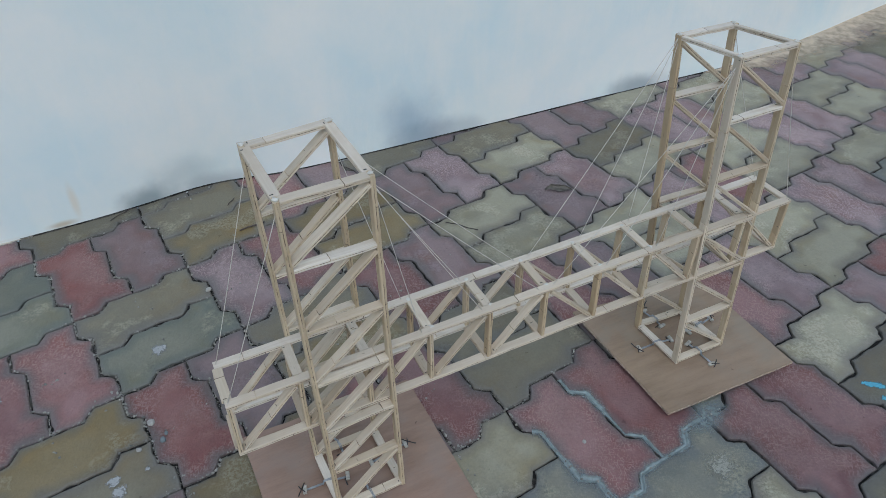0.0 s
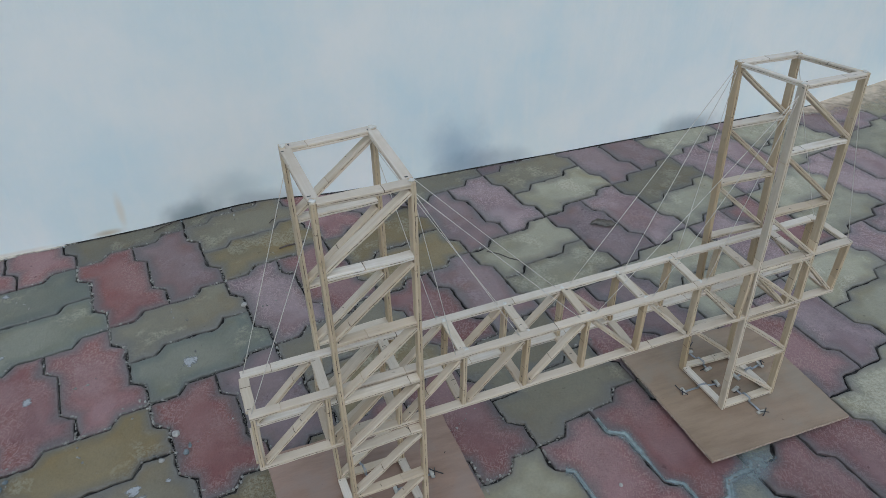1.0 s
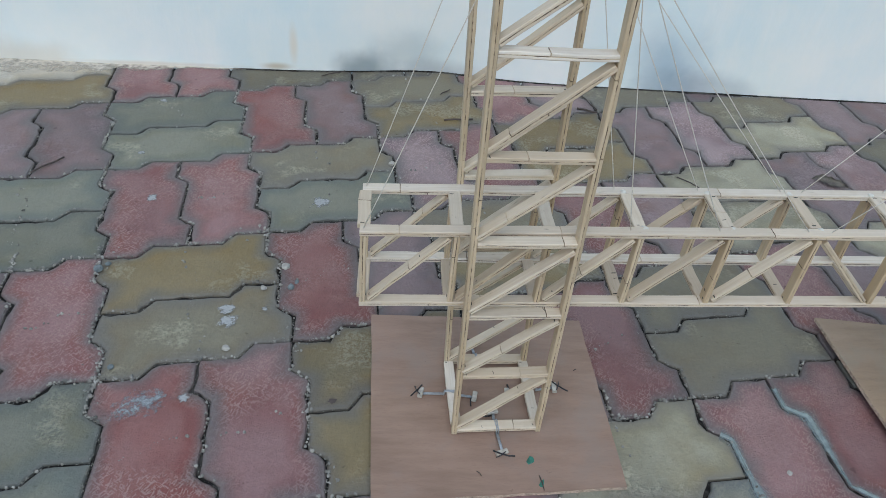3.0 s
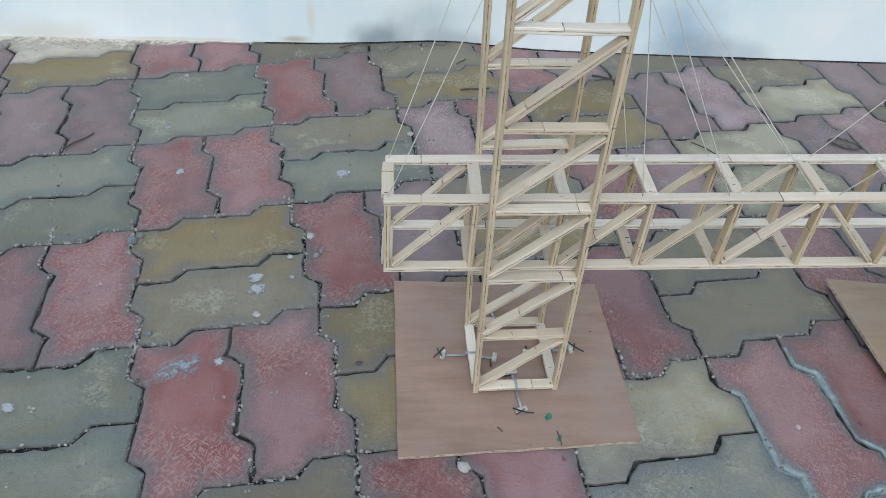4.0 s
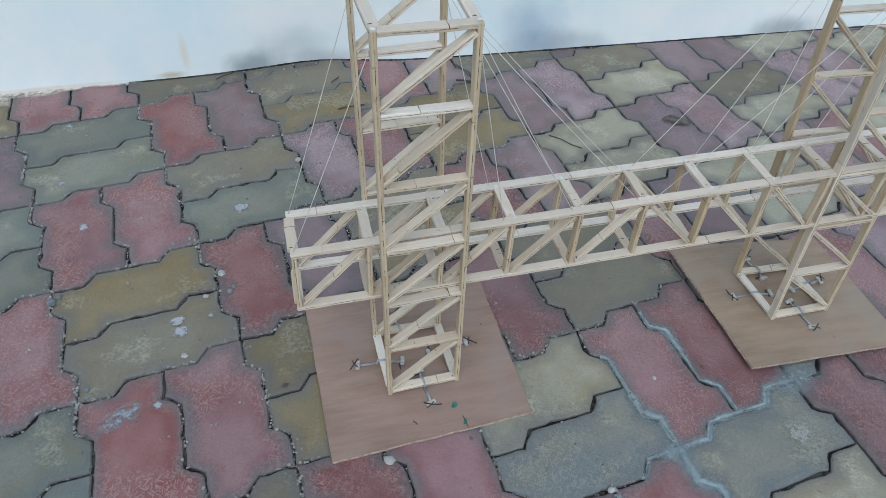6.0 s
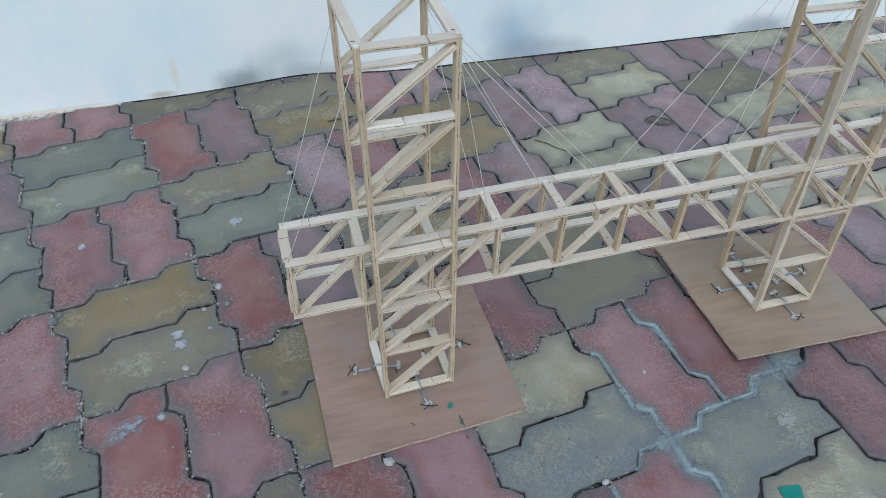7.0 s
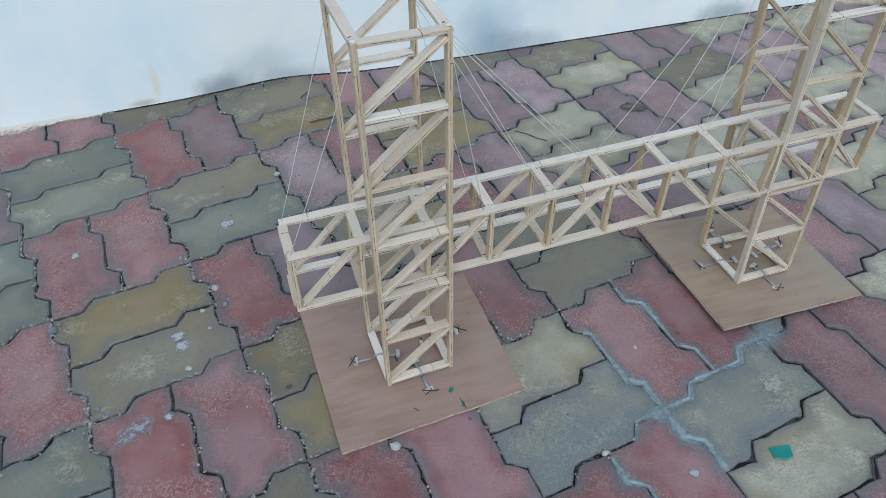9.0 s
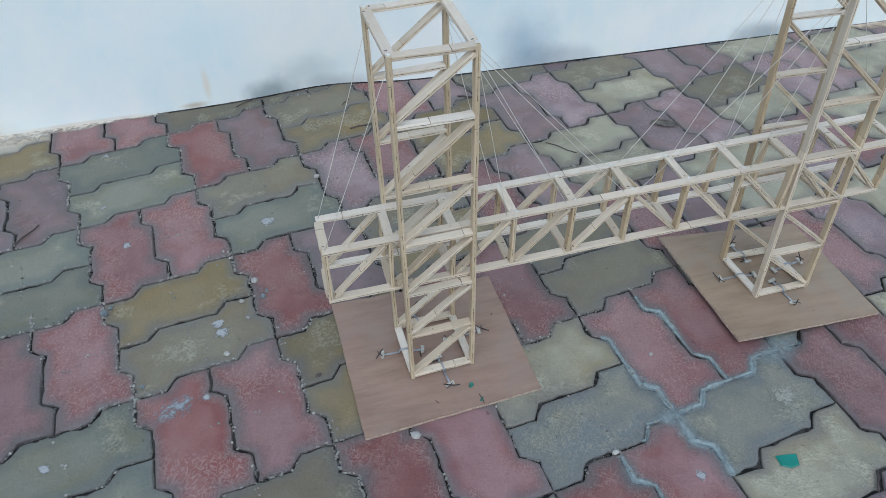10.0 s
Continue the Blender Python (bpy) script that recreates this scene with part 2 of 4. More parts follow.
def soil_material():
    m, n, l, b = nodes_of("joint_soil", 0.95)
    g = n.new("ShaderNodeNewGeometry")
    a = tex_noise(n, l, g.outputs["Position"], 14.0, 4.0)
    f = tex_noise(n, l, g.outputs["Position"], 260.0, 4.0, 0.7)
    crumbs = tex_noise(n, l, g.outputs["Position"], 110.0, 3.0, 0.6)
    col = blend(n, l, remap(n, l, maths(n, l, "ADD", a, remap(n, l, crumbs, 0.3, 0.7, -0.14, 0.14)), 0.46, 0.58), (0.010, 0.009, 0.008), (0.065, 0.063, 0.058))
    col = blend(n, l, remap(n, l, f, 0.6, 0.75, 0.0, 0.6), col, (0.20, 0.20, 0.19))
    l.new(col, b.inputs["Base Color"])
    bump(n, l, b, f, 0.8, 0.004)
    return m


def ply_material(name, tint):
    m, n, l, b = nodes_of(name, 0.6)
    g = n.new("ShaderNodeTexCoord")
    mp = n.new("ShaderNodeMapping")
    mp.inputs["Rotation"].default_value = (0.0, 0.0, radians(28))
    mp.inputs["Scale"].default_value = (3.0, 16.0, 3.0)
    l.new(g.outputs["Object"], mp.inputs["Vector"])
    a = tex_noise(n, l, mp.outputs["Vector"], 3.0, 6.0, 0.6)
    big = tex_noise(n, l, g.outputs["Object"], 6.0, 3.0)
    fine = tex_noise(n, l, mp.outputs["Vector"], 40.0, 4.0, 0.7)
    col = blend(n, l, remap(n, l, a, 0.36, 0.68), (0.36, 0.255, 0.195), (0.255, 0.175, 0.130))
    col = blend(n, l, remap(n, l, big, 0.45, 0.7, 0.0, 0.5), col, (0.40, 0.28, 0.225))
    col = blend(n, l, remap(n, l, fine, 0.52, 0.72, 0.0, 0.32), col, (0.22, 0.14, 0.10))
    dust = tex_noise(n, l, g.outputs["Object"], 11.0, 5.0, 0.65)
    col = blend(n, l, remap(n, l, dust, 0.50, 0.66, 0.0, 0.6), col, (0.30, 0.25, 0.215))
    spots = tex_noise(n, l, g.outputs["Object"], 55.0, 3.0, 0.6)
    col = blend(n, l, remap(n, l, spots, 0.70, 0.76, 0.0, 0.7), col, (0.16, 0.10, 0.07))
    l.new(blend(n, l, 1.0, col, tint, "MULTIPLY"), b.inputs["Base Color"])
    bump(n, l, b, fine, 0.15, 0.0008)
    return m


PLY = ply_material("reddish_plywood", (0.92, 0.865, 0.845))
PLY_BROWN = ply_material("brown_plywood", (0.94, 0.96, 0.86))
PLY_EDGE = plain("plywood_edge", (0.40, 0.31, 0.25), 0.8, 0.0, 200.0, 0.45)


def wall_material():
    """White lime wash with faint brush marks, bluish darker patches along the foot and a rusty run."""
    m, n, l, b = nodes_of("white_wash", 0.85)
    g = n.new("ShaderNodeNewGeometry")
    pos = g.outputs["Position"]
    sep = n.new("ShaderNodeSeparateXYZ")
    l.new(pos, sep.inputs[0])
    a = tex_noise(n, l, pos, 3.0, 5.0, 0.6)
    mp = n.new("ShaderNodeMapping")
    mp.inputs["Scale"].default_value = (9.0, 9.0, 2.0)
    l.new(pos, mp.inputs["Vector"])
    brush = tex_noise(n, l, mp.outputs["Vector"], 2.0, 5.0, 0.6)
    fine = tex_noise(n, l, pos, 90.0, 4.0, 0.6)
    col = blend(n, l, remap(n, l, a, 0.36, 0.68), (0.80, 0.822, 0.81), (0.65, 0.765, 0.80))
    col = blend(n, l, remap(n, l, brush, 0.5, 0.75, 0.0, 0.35), col, (0.84, 0.83, 0.80))
    wob = remap(n, l, tex_noise(n, l, pos, 7.0, 4.0), 0.3, 0.7, -0.22, 0.22)
    for cx, cz, rx, rz, hue, k in FOOT_TINTS:
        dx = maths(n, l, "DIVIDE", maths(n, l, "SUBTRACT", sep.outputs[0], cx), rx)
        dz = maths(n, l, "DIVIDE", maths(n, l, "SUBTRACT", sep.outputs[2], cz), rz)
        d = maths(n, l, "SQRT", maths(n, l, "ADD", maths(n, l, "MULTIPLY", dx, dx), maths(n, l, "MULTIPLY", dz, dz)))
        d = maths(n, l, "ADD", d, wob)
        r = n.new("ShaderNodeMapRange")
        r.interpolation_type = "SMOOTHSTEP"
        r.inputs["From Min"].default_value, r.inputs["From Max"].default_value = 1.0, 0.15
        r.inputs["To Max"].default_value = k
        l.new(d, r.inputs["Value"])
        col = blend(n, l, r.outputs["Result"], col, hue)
    l.new(col, b.inputs["Base Color"])
    bump(n, l, b, maths(n, l, "ADD", brush, maths(n, l, "MULTIPLY", fine, 0.3)), 0.25, 0.004)
    return m


# soft-edged tints near the wall foot: centre x and z, radii, colour, strength
FOOT_TINTS = (
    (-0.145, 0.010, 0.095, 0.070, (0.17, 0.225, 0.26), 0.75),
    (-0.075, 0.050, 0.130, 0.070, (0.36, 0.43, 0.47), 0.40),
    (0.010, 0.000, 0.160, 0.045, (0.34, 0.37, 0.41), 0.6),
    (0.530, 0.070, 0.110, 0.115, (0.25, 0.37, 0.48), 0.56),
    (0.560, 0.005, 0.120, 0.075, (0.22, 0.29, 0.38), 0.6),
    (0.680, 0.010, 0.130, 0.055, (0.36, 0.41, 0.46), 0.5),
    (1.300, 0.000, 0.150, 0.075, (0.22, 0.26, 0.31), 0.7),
    (-0.306, 0.060, 0.014, 0.065, (0.70, 0.60, 0.47), 0.5),
    (-0.345, 0.010, 0.050, 0.014, (0.45, 0.33, 0.20), 0.65),
    (-0.62, 0.004, 0.25, 0.010, (0.62, 0.52, 0.42), 0.6),
    (-0.90, 0.010, 0.22, 0.060, (0.60, 0.54, 0.46), 0.6),
)
WALL = wall_material()
SOIL = soil_material()


# ---- small builders ----
def mesh_of(name, bm, *mats, smooth=False):
    me = bpy.data.meshes.new(name)
    bm.normal_update()
    bm.to_mesh(me)
    bm.free()
    for m in mats:
        me.materials.append(m)
    if smooth:
        for p in me.polygons:
            p.use_smooth = True
    return me


def part(name, bm, material, parent, label="", smooth=False):
    mats = material if isinstance(material, tuple) else (material,)
    ob = new(name, mesh_of(name, bm, *mats, smooth=smooth))
    ob.parent = parent
    if label:
        tagged(ob, label)
    return ob


def bar(bm, p0, p1, wide, w, t, uv, cut=0.0009, mat=0):
    """A strip from p0 to p1 with softened long edges; w along the direction wide, t across it."""
    p0, p1 = Vector(p0), Vector(p1)
    ax = (p1 - p0).normalized()
    wd = Vector(wide)
    wd = (wd - ax * wd.dot(ax)).normalized()
    td = ax.cross(wd)
    a, c = w / 2, t / 2
    k = min(cut, c * 0.6)
    ring = ((a - k, c), (a, c - k), (a, -c + k), (a - k, -c), (-a + k, -c), (-a, -c + k), (-a, c - k), (-a + k, c))
    ends = [[bm.verts.new(p + wd * x + td * y) for x, y in ring] for p in (p0, p1)]
    length, off = (p1 - p0).length, random.random() * 5
    run = [0.0]
    for i in range(8):
        run.append(run[-1] + math.dist(ring[i], ring[(i + 1) % 8]))
    for i in range(8):
        j = (i + 1) % 8
        f = bm.faces.new((ends[0][i], ends[0][j], ends[1][j], ends[1][i]))
        f.material_index = mat
        for lp, q in zip(f.loops, ((0, run[i]), (0, run[i + 1]), (length, run[i + 1]), (length, run[i]))):
            lp[uv].uv = (q[0] + off, q[1] + off)
    for e, flip in ((ends[0], True), (ends[1], False)):
        f = bm.faces.new(e[::-1] if flip else e)
        f.material_index = mat
        for lp in f.loops:
            lp[uv].uv = (off, off)


def strip(name, p0, p1, wide, w, t, parent, wood=None, marks=True):
    """A member glued of two plies: a fine seam along its edges, butt joints across each ply, and pencil ticks."""
    bm = bmesh.new()
    uv = bm.loops.layers.uv.new("uv")
    p0, p1 = Vector(p0), Vector(p1)
    ax = (p1 - p0).normalized()
    wd = Vector(wide)
    wd = (wd - ax * wd.dot(ax)).normalized()
    td = ax.cross(wd)
    length = (p1 - p0).length
    a, c, k, g, d = w / 2, t / 2, 0.0007, 0.0004, 0.0005
    ring = ((a - k, c), (a, c - k), (a, g), (a - d, 0), (a, -g), (a, -c + k), (a - k, -c), (-a + k, -c), (-a, -c + k), (-a, -g), (-a + d, 0), (-a, g), (-a, c - k), (-a + k, c))
    stations = [(0.0, 0, 0)]
    for ply in (-1, 1):
        s = random.uniform(0.02, 0.16)
        while s < length - 0.012:
            stations += [(s - 0.0005, 0, 0), (s, ply, 1), (s + 0.0005, 0, 0)]
            s += random.uniform(0.13, 0.28)
    # the strips are hand cut: their edges wander a little
    for k in range(1, int(length / 0.016)):
        s = length * k / int(length / 0.016)
        if all(abs(s - q[0]) > 0.004 for q in stations):
            stations.append((s, 0, 0))
    stations.append((length, 0, 0))
    stations.sort()
    seed = random.uniform(0, 500)
    sway = [random.uniform(-0.0005, 0.0005) for _ in range(4)]
    seam_of = {s: ply for s, ply, _ in stations}
    rings, offs, off = [], [], [random.random() * 9, random.random() * 9]
    for s, ply, cut in stations:
        u = s / length
        p = p0 + ax * s + (wd * sway[0] + td * sway[1]) * math.sin(u * math.pi) + wd * sway[2] * math.sin(u * math.tau)
        row = []
        for x, y in ring:
            q = 1.0
            if cut and y * ply > 0:
                q = 0.86
            worn = 0.00055 * noise.noise((s * 45 + seed, x * 90, y * 150)) if 0 < u < 1 else 0.0
            row.append(bm.verts.new(p + wd * (x * q + worn) + td * (y * (1 - (1 - q) * 1.6) + worn * 0.6)))
        if cut:
            off = [off[0] + (1.37 if ply > 0 else 0), off[1] + (1.71 if ply < 0 else 0)]
        rings.append((row, s))
        offs.append(tuple(off))
    n = len(ring)
    run = [0.0]
    for i in range(n):
        run.append(run[-1] + math.dist(ring[i], ring[(i + 1) % n]))
    for (ra, sa), (rb, sb), o in zip(rings, rings[1:], offs):
        for i in range(n):
            j = (i + 1) % n
            f = bm.faces.new((ra[i], ra[j], rb[j], rb[i]))
            if i in (2, 3, 9, 10) or sb - sa < 0.0006 and (ring[i][1] + ring[j][1]) * (seam_of[sa] or seam_of[sb]) > 0:
                f.material_index = 2
            v = o[0] if ring[i][1] + ring[j][1] > 0 else o[1]
            for lp, q in zip(f.loops, ((sa, run[i]), (sa, run[i + 1]), (sb, run[i + 1]), (sb, run[i]))):
                lp[uv].uv = (q[0] + v, q[1] + v)
    for row, s in (rings[0], rings[-1]):
        f = bm.faces.new(row if s else row[::-1])
        for lp in f.loops:
            lp[uv].uv = offs[0]
    if marks:
        for _ in range(random.choice((0, 0, 1, 1, 2))):
            s = random.uniform(0.12, 0.88) * length
            o = td * random.choice((-1, 1)) * (t / 2 + 0.0002)
            q = p0 + ax * s + o + wd * random.uniform(-0.45, 0.1) * w
            tilt = (wd + ax * random.uniform(-0.5, 0.5)).normalized()
            bar(bm, q, q + tilt * random.uniform(0.2, 0.4) * w, ax, random.uniform(0.0006, 0.0011), 0.0004, uv, 0.0001, 1)
        for s in (0.0035, length - 0.0035):
            if random.random() < 0.4:
                for side in (-1, 1):
                    q = p0 + ax * (s + random.uniform(-0.0015, 0.0015)) + td * side * (t / 2 + 0.0002) + wd * random.uniform(-0.5, 0.2) * w
                    bar(bm, q, q + wd * random.uniform(0.15, 0.35) * w, ax, random.uniform(0.0008, 0.0016), 0.0004, uv, 0.0001, 1)
    return part(name, bm, (wood or SKYLIT_WOOD, PENCIL, GLUE), parent)


def tube(bm, pts, r, sides=6, cap=True):
    """A round wire through the given points."""
    pts = [Vector(p) for p in pts]
    rings = []
    for i, p in enumerate(pts):
        d = (pts[min(i + 1, len(pts) - 1)] - pts[max(i - 1, 0)]).normalized()
        s = d.cross(Vector((0.31, 0.2, 0.93)))
        s.normalize()
        u = d.cross(s)
        rings.append([bm.verts.new(p + (s * math.cos(k * math.tau / sides) + u * math.sin(k * math.tau / sides)) * r) for k in range(sides)])
    for a, c in zip(rings, rings[1:]):
        for k in range(sides):
            bm.faces.new((a[k], a[(k + 1) % sides], c[(k + 1) % sides], c[k]))
    if cap:
        bm.faces.new(rings[0][::-1])
        bm.faces.new(rings[-1])


# ---- the wall ----
WALL_FOOT = ((-2.6, 0.87), (-0.93, 0.958), (-0.70, 0.961), (-0.47, 0.970), (-0.20, 0.983), (0.40, 0.983), (1.75, 0.986), (2.26, 1.087), (6.0, 1.84))


def flat_line(x):
    """Plan of the wall: nearly straight, with a bend towards each end."""
    for (xa, ya), (xb, yb) in zip(WALL_FOOT, WALL_FOOT[1:]):
        if x <= xb:
            return ya + (yb - ya) * (x - xa) / (xb - xa)
    return WALL_FOOT[-1][1]


def wall_line(x):
    """The foot of the wall bows a little inwards."""
    return flat_line(x) + 0.031 * math.exp(-((x - 0.0) / 0.15) ** 2)


def build_wall():
    bm = bmesh.new()
    xs = [-2.6 + 0.04 * i for i in range(116)] + [2.1, 2.2, 2.4, 2.7, 3.2, 4.0, 5.0, 6.0]
    zs = [-0.03, 0.0, 0.03, 0.08, 0.16, 0.3, 0.6, 1.2, 2.6]
    front = []
    for x in xs:
        col = []
        for z in zs:
            w = math.exp(-max(z, 0) / 0.25)
            y = wall_line(x) * w + flat_line(x) * (1 - w)
            y += 0.004 * noise.noise((x * 3, z * 3, 1.0))
            col.append(bm.verts.new((x, y, z)))
        front.append(col)
    for a, c in zip(front, front[1:]):
        for k in range(len(zs) - 1):
            bm.faces.new((a[k], c[k], c[k + 1], a[k + 1]))
    # the ends, the top and the back, a brick and a half away
    back = [[bm.verts.new((x, flat_line(x) + 0.36, z)) for z in (zs[0], zs[-1])] for x in xs]
    bm.faces.new([*front[-1], back[-1][1], back[-1][0]])
    bm.faces.new([back[0][0], back[0][1], *front[0][::-1]])
    for i in range(len(xs) - 1):
        bm.faces.new((front[i][-1], front[i + 1][-1], back[i + 1][1], back[i][1]))
        bm.faces.new((back[i + 1][0], back[i][0], back[i][1], back[i + 1][1]))
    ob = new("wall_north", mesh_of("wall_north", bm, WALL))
    for p in ob.data.polygons:
        p.use_smooth = len(p.vertices) == 4 and abs(p.normal.y) > 0.5
    return tagged(ob, "white lime-washed wall with bluish darker patches along its foot", "wall", kind="structure")


build_wall()


def wall_gap_strip():
    """Dark strip added between wall and paving, standing in for the shaded gap there."""
    bm = bmesh.new()
    prev = None
    for i in range(500):
        x = -0.44 + i * 0.0045
        w = 0.0026 + 0.0028 * noise.noise((x * 14, 0, 0)) + random.uniform(-0.0008, 0.0008)
        y = wall_line(x) + 0.004 * noise.noise((x * 3, 0.0, 1.0))
        row = [bm.verts.new((x, y + 0.004, 0.0032)), bm.verts.new((x, y - max(0.0008, w) * 0.5, 0.0020)), bm.verts.new((x, y - max(0.0012, w), -0.001))]
        if prev:
            for k in range(2):
                bm.faces.new((prev[k + 1], row[k + 1], row[k], prev[k]))
        prev = row
    tagged(new("wall_foot_dirt", mesh_of("wall_foot_dirt", bm, SOIL)), "thin dark strip in place of the gap along the foot of the white wall", "dirt", kind="stuff")


wall_gap_strip()

def wash(points, mat, label):
    """Whitewash that ran from the wall over the nearest pavers: (x, how far it reaches)."""
    bm = bmesh.new()
    body = bm.verts.layers.float.new("body")
    prev = None
    x = points[0][0]
    while x < points[-1][0]:
        for (xa, wa), (xb, wb) in zip(points, points[1:]):
            if xa <= x < xb:
                reach = wa + (wb - wa) * (x - xa) / (xb - xa)
        reach *= 1.0 + 0.35 * noise.noise((x * 20, 4.0, 0.0))
        row = []
        for q in (-0.1, 0.15, 0.4, 0.7, 1.0):
            v = bm.verts.new((x, wall_line(x) - reach * q, 0.0016))
            v[body] = min(1.0, 1.0 - q)
            row.append(v)
        if prev:
            for k in range(4):
                bm.faces.new((prev[k], prev[k + 1], row[k + 1], row[k]))
        prev = row
        x += 0.012
    tagged(new("whitewash_spill", mesh_of("whitewash_spill", bm, mat)), label, "whitewash", "whitewash spills", "stuff")


wash(((-1.3, 0.06), (-0.93, 0.06), (-0.71, 0.05), (-0.69, 0.034), (-0.60, 0.026), (-0.55, 0.012), (-0.40, 0.008)), WASH_FILM, "cream whitewash spilled over the pavers along the wall")
wash(((1.55, 0.01), (1.75, 0.07), (2.0, 0.16), (2.4, 0.22), (3.0, 0.2)), PEACH_FILM, "peach-coloured wash spilled over the pavers along the wall")


# ---- the plywood boards ----
def board(name, corners, bottom, top, label, face):
    """A thin sheet from its four corners (near left, near right, far right, far left), each with its own height."""
    mid = sum((Vector((x, y, 0)) for x, y, _ in corners), Vector()) / 4
    bm = bmesh.new()
    rim = []
    for i in range(4):
        a, c = Vector(corners[i]), Vector(corners[(i + 1) % 4])
        for k in range(12):
            p = a.lerp(c, k / 12)
            d = (c - a).normalized()
            p += Vector((-d.y, d.x, 0)) * (random.uniform(-0.0006, 0.0006) if k else 0)
            rim.append(p)
    thick = top - bottom
    lo = [bm.verts.new(p - mid) for p in rim]
    hi = [bm.verts.new(p - mid + Vector((0, 0, thick))) for p in rim]
    n = len(rim)
    f = bm.faces.new(hi)
    bm.faces.new(lo[::-1])
    for i in range(n):
        bm.faces.new((lo[i], lo[(i + 1) % n], hi[(i + 1) % n], hi[i])).material_index = 1
    ob = new(name, mesh_of(name, bm, face, PLY_EDGE))
    ob.location = mid
    return tagged(ob, label, "board", "boards under the towers")


board("plywood_board", ((-0.099, -0.093, 0.001), (0.197, -0.070, 0.001), (0.192, 0.204, 0.001), (-0.109, 0.204, 0.001)), 0.0, 0.005,
      "thin reddish plywood board with green paint flecks, lying on the pavers", PLY)
board("plywood_board", ((0.562, -0.067, 0.012), (0.849, -0.067, 0.006), (0.853, 0.195, 0.002), (0.556, 0.218, 0.008)), 0.0, 0.005,
      "thin brown plywood board with one edge lifted off the pavers", PLY_BROWN)

# ---- the model bridge ----
bridge = tagged(new("model_bridge"), "cable-stayed model bridge glued from pale wood strips, on two plywood boards", "model bridge")
POST_W, POST_T, BAR_W, BAR_T = 0.0125, 0.0064, 0.0128, 0.006


def lerp_xy(a, c, k):
    return (a[0] + (c[0] - a[0]) * k, a[1] + (c[1] - a[1]) * k)


def tower(base, top, levels, lift, sense, side_w):
    """base, top: outer corners near left, near right, far right, far left. levels: heights of the rails. sense: 1 if the braces rise to the right."""
    z0, z1 = levels[0], levels[-1]
    ob = new("tower")
    ob.parent = bridge
    tagged(ob, "braced square tower of pale wood strips with a string fan at its head")

    def corner(i, z):
        k = (z - z0) / (z1 - z0)
        x, y = lerp_xy(base[i], top[i], k)
        sx = 1 if i in (0, 3) else -1
        sy = 1 if i in (0, 1) else -1
        return Vector((x + sx * POST_T / 2 * 1.0, y + sy * POST_W / 2, z))

    for i in range(4):
        top_z = z1 + 0.003 + (lift if i > 1 else 0.0)
        strip("post", corner(i, z0 - 0.004), corner(i, top_z), (0, 1, 0), POST_W, POST_T, ob, HALF_SHADED_WOOD if i == 0 and sense < 0 else SHADED_WOOD)
    half = Vector((POST_T / 2, 0, 0))
    for n, (a, c) in enumerate(((0, 1), (3, 2))):
        for k, z in enumerate(levels):
            zz = z + (lift * min(1.0, 2 * z) if n else 0.0) + (0.0 if k else 0.002)
            # lower rails get the darker tone for the shade of the members above
            strip("rail", corner(a, zz) + half, corner(c, zz) - half, (0, 1, 0), BAR_W, BAR_T, ob, SKYLIT_WOOD if z > 0.45 else HALF_SHADED_WOOD)
        for za, zb in zip(levels, levels[1:]):
            up = lift * min(1.0, 2 * za) if n else 0.0
            lo, hi = za + 0.008 + up, zb - 0.008 + up
            if sense > 0:
                p, q = corner(a, lo) + half, corner(c, hi) - half
            else:
                p, q = corner(a, hi) + half, corner(c, lo) - half
            strip("diagonal_brace", p, q, (0, 1, 0), BAR_W, BAR_T, ob, HALF_SHADED_WOOD)
    for a, c in ((0, 3), (1, 2)):
        for z, w, up in ((z0 + 0.002, 0.0125, 0.0), (z1, side_w, lift)):
            off = Vector((0.002 if a == 0 else -0.002, 0, 0))
            e = Vector((0, POST_W / 2, 0))
            strip("side_rail", corner(a, z) + off + e, corner(c, z) + off - e + Vector((0, 0, up)), (1, 0, 0), w, BAR_T, ob)
    return corner


A_LEVELS = (0.0105, 0.112, 0.2065, 0.3045, 0.4010, 0.4990, 0.5910)
B_LEVELS = (0.0165, 0.120, 0.2215, 0.3200, 0.4210, 0.5200, 0.6145)
corner_a = tower(((-0.005, 0.000), (0.105, 0.006), (0.101, 0.127), (-0.009, 0.123)),
                 ((-0.022, -0.011), (0.089, -0.006), (0.079, 0.111), (-0.031, 0.100)), A_LEVELS, 0.014, 1, 0.012)
corner_b = tower(((0.648, 0.019), (0.760, 0.021), (0.751, 0.133), (0.643, 0.136)),
                 ((0.602, 0.014), (0.711, 0.017), (0.705, 0.138), (0.598, 0.137)), B_LEVELS, -0.011, -1, 0.007)


# deck: two trusses, ten bays
X0, BAY, BAYS = -0.119, 0.0925, 10
NEAR, FAR = 0.0206, 0.0925


def node(i, side, level):
    x = X0 + 0.003 + (BAY * BAYS - 0.006) * i / BAYS
    rise = i / BAYS
    return Vector((x, (NEAR, FAR)[side] + 0.0048 * rise, (0.2055 + 0.029 * rise, 0.2980 + 0.031 * rise)[level]))


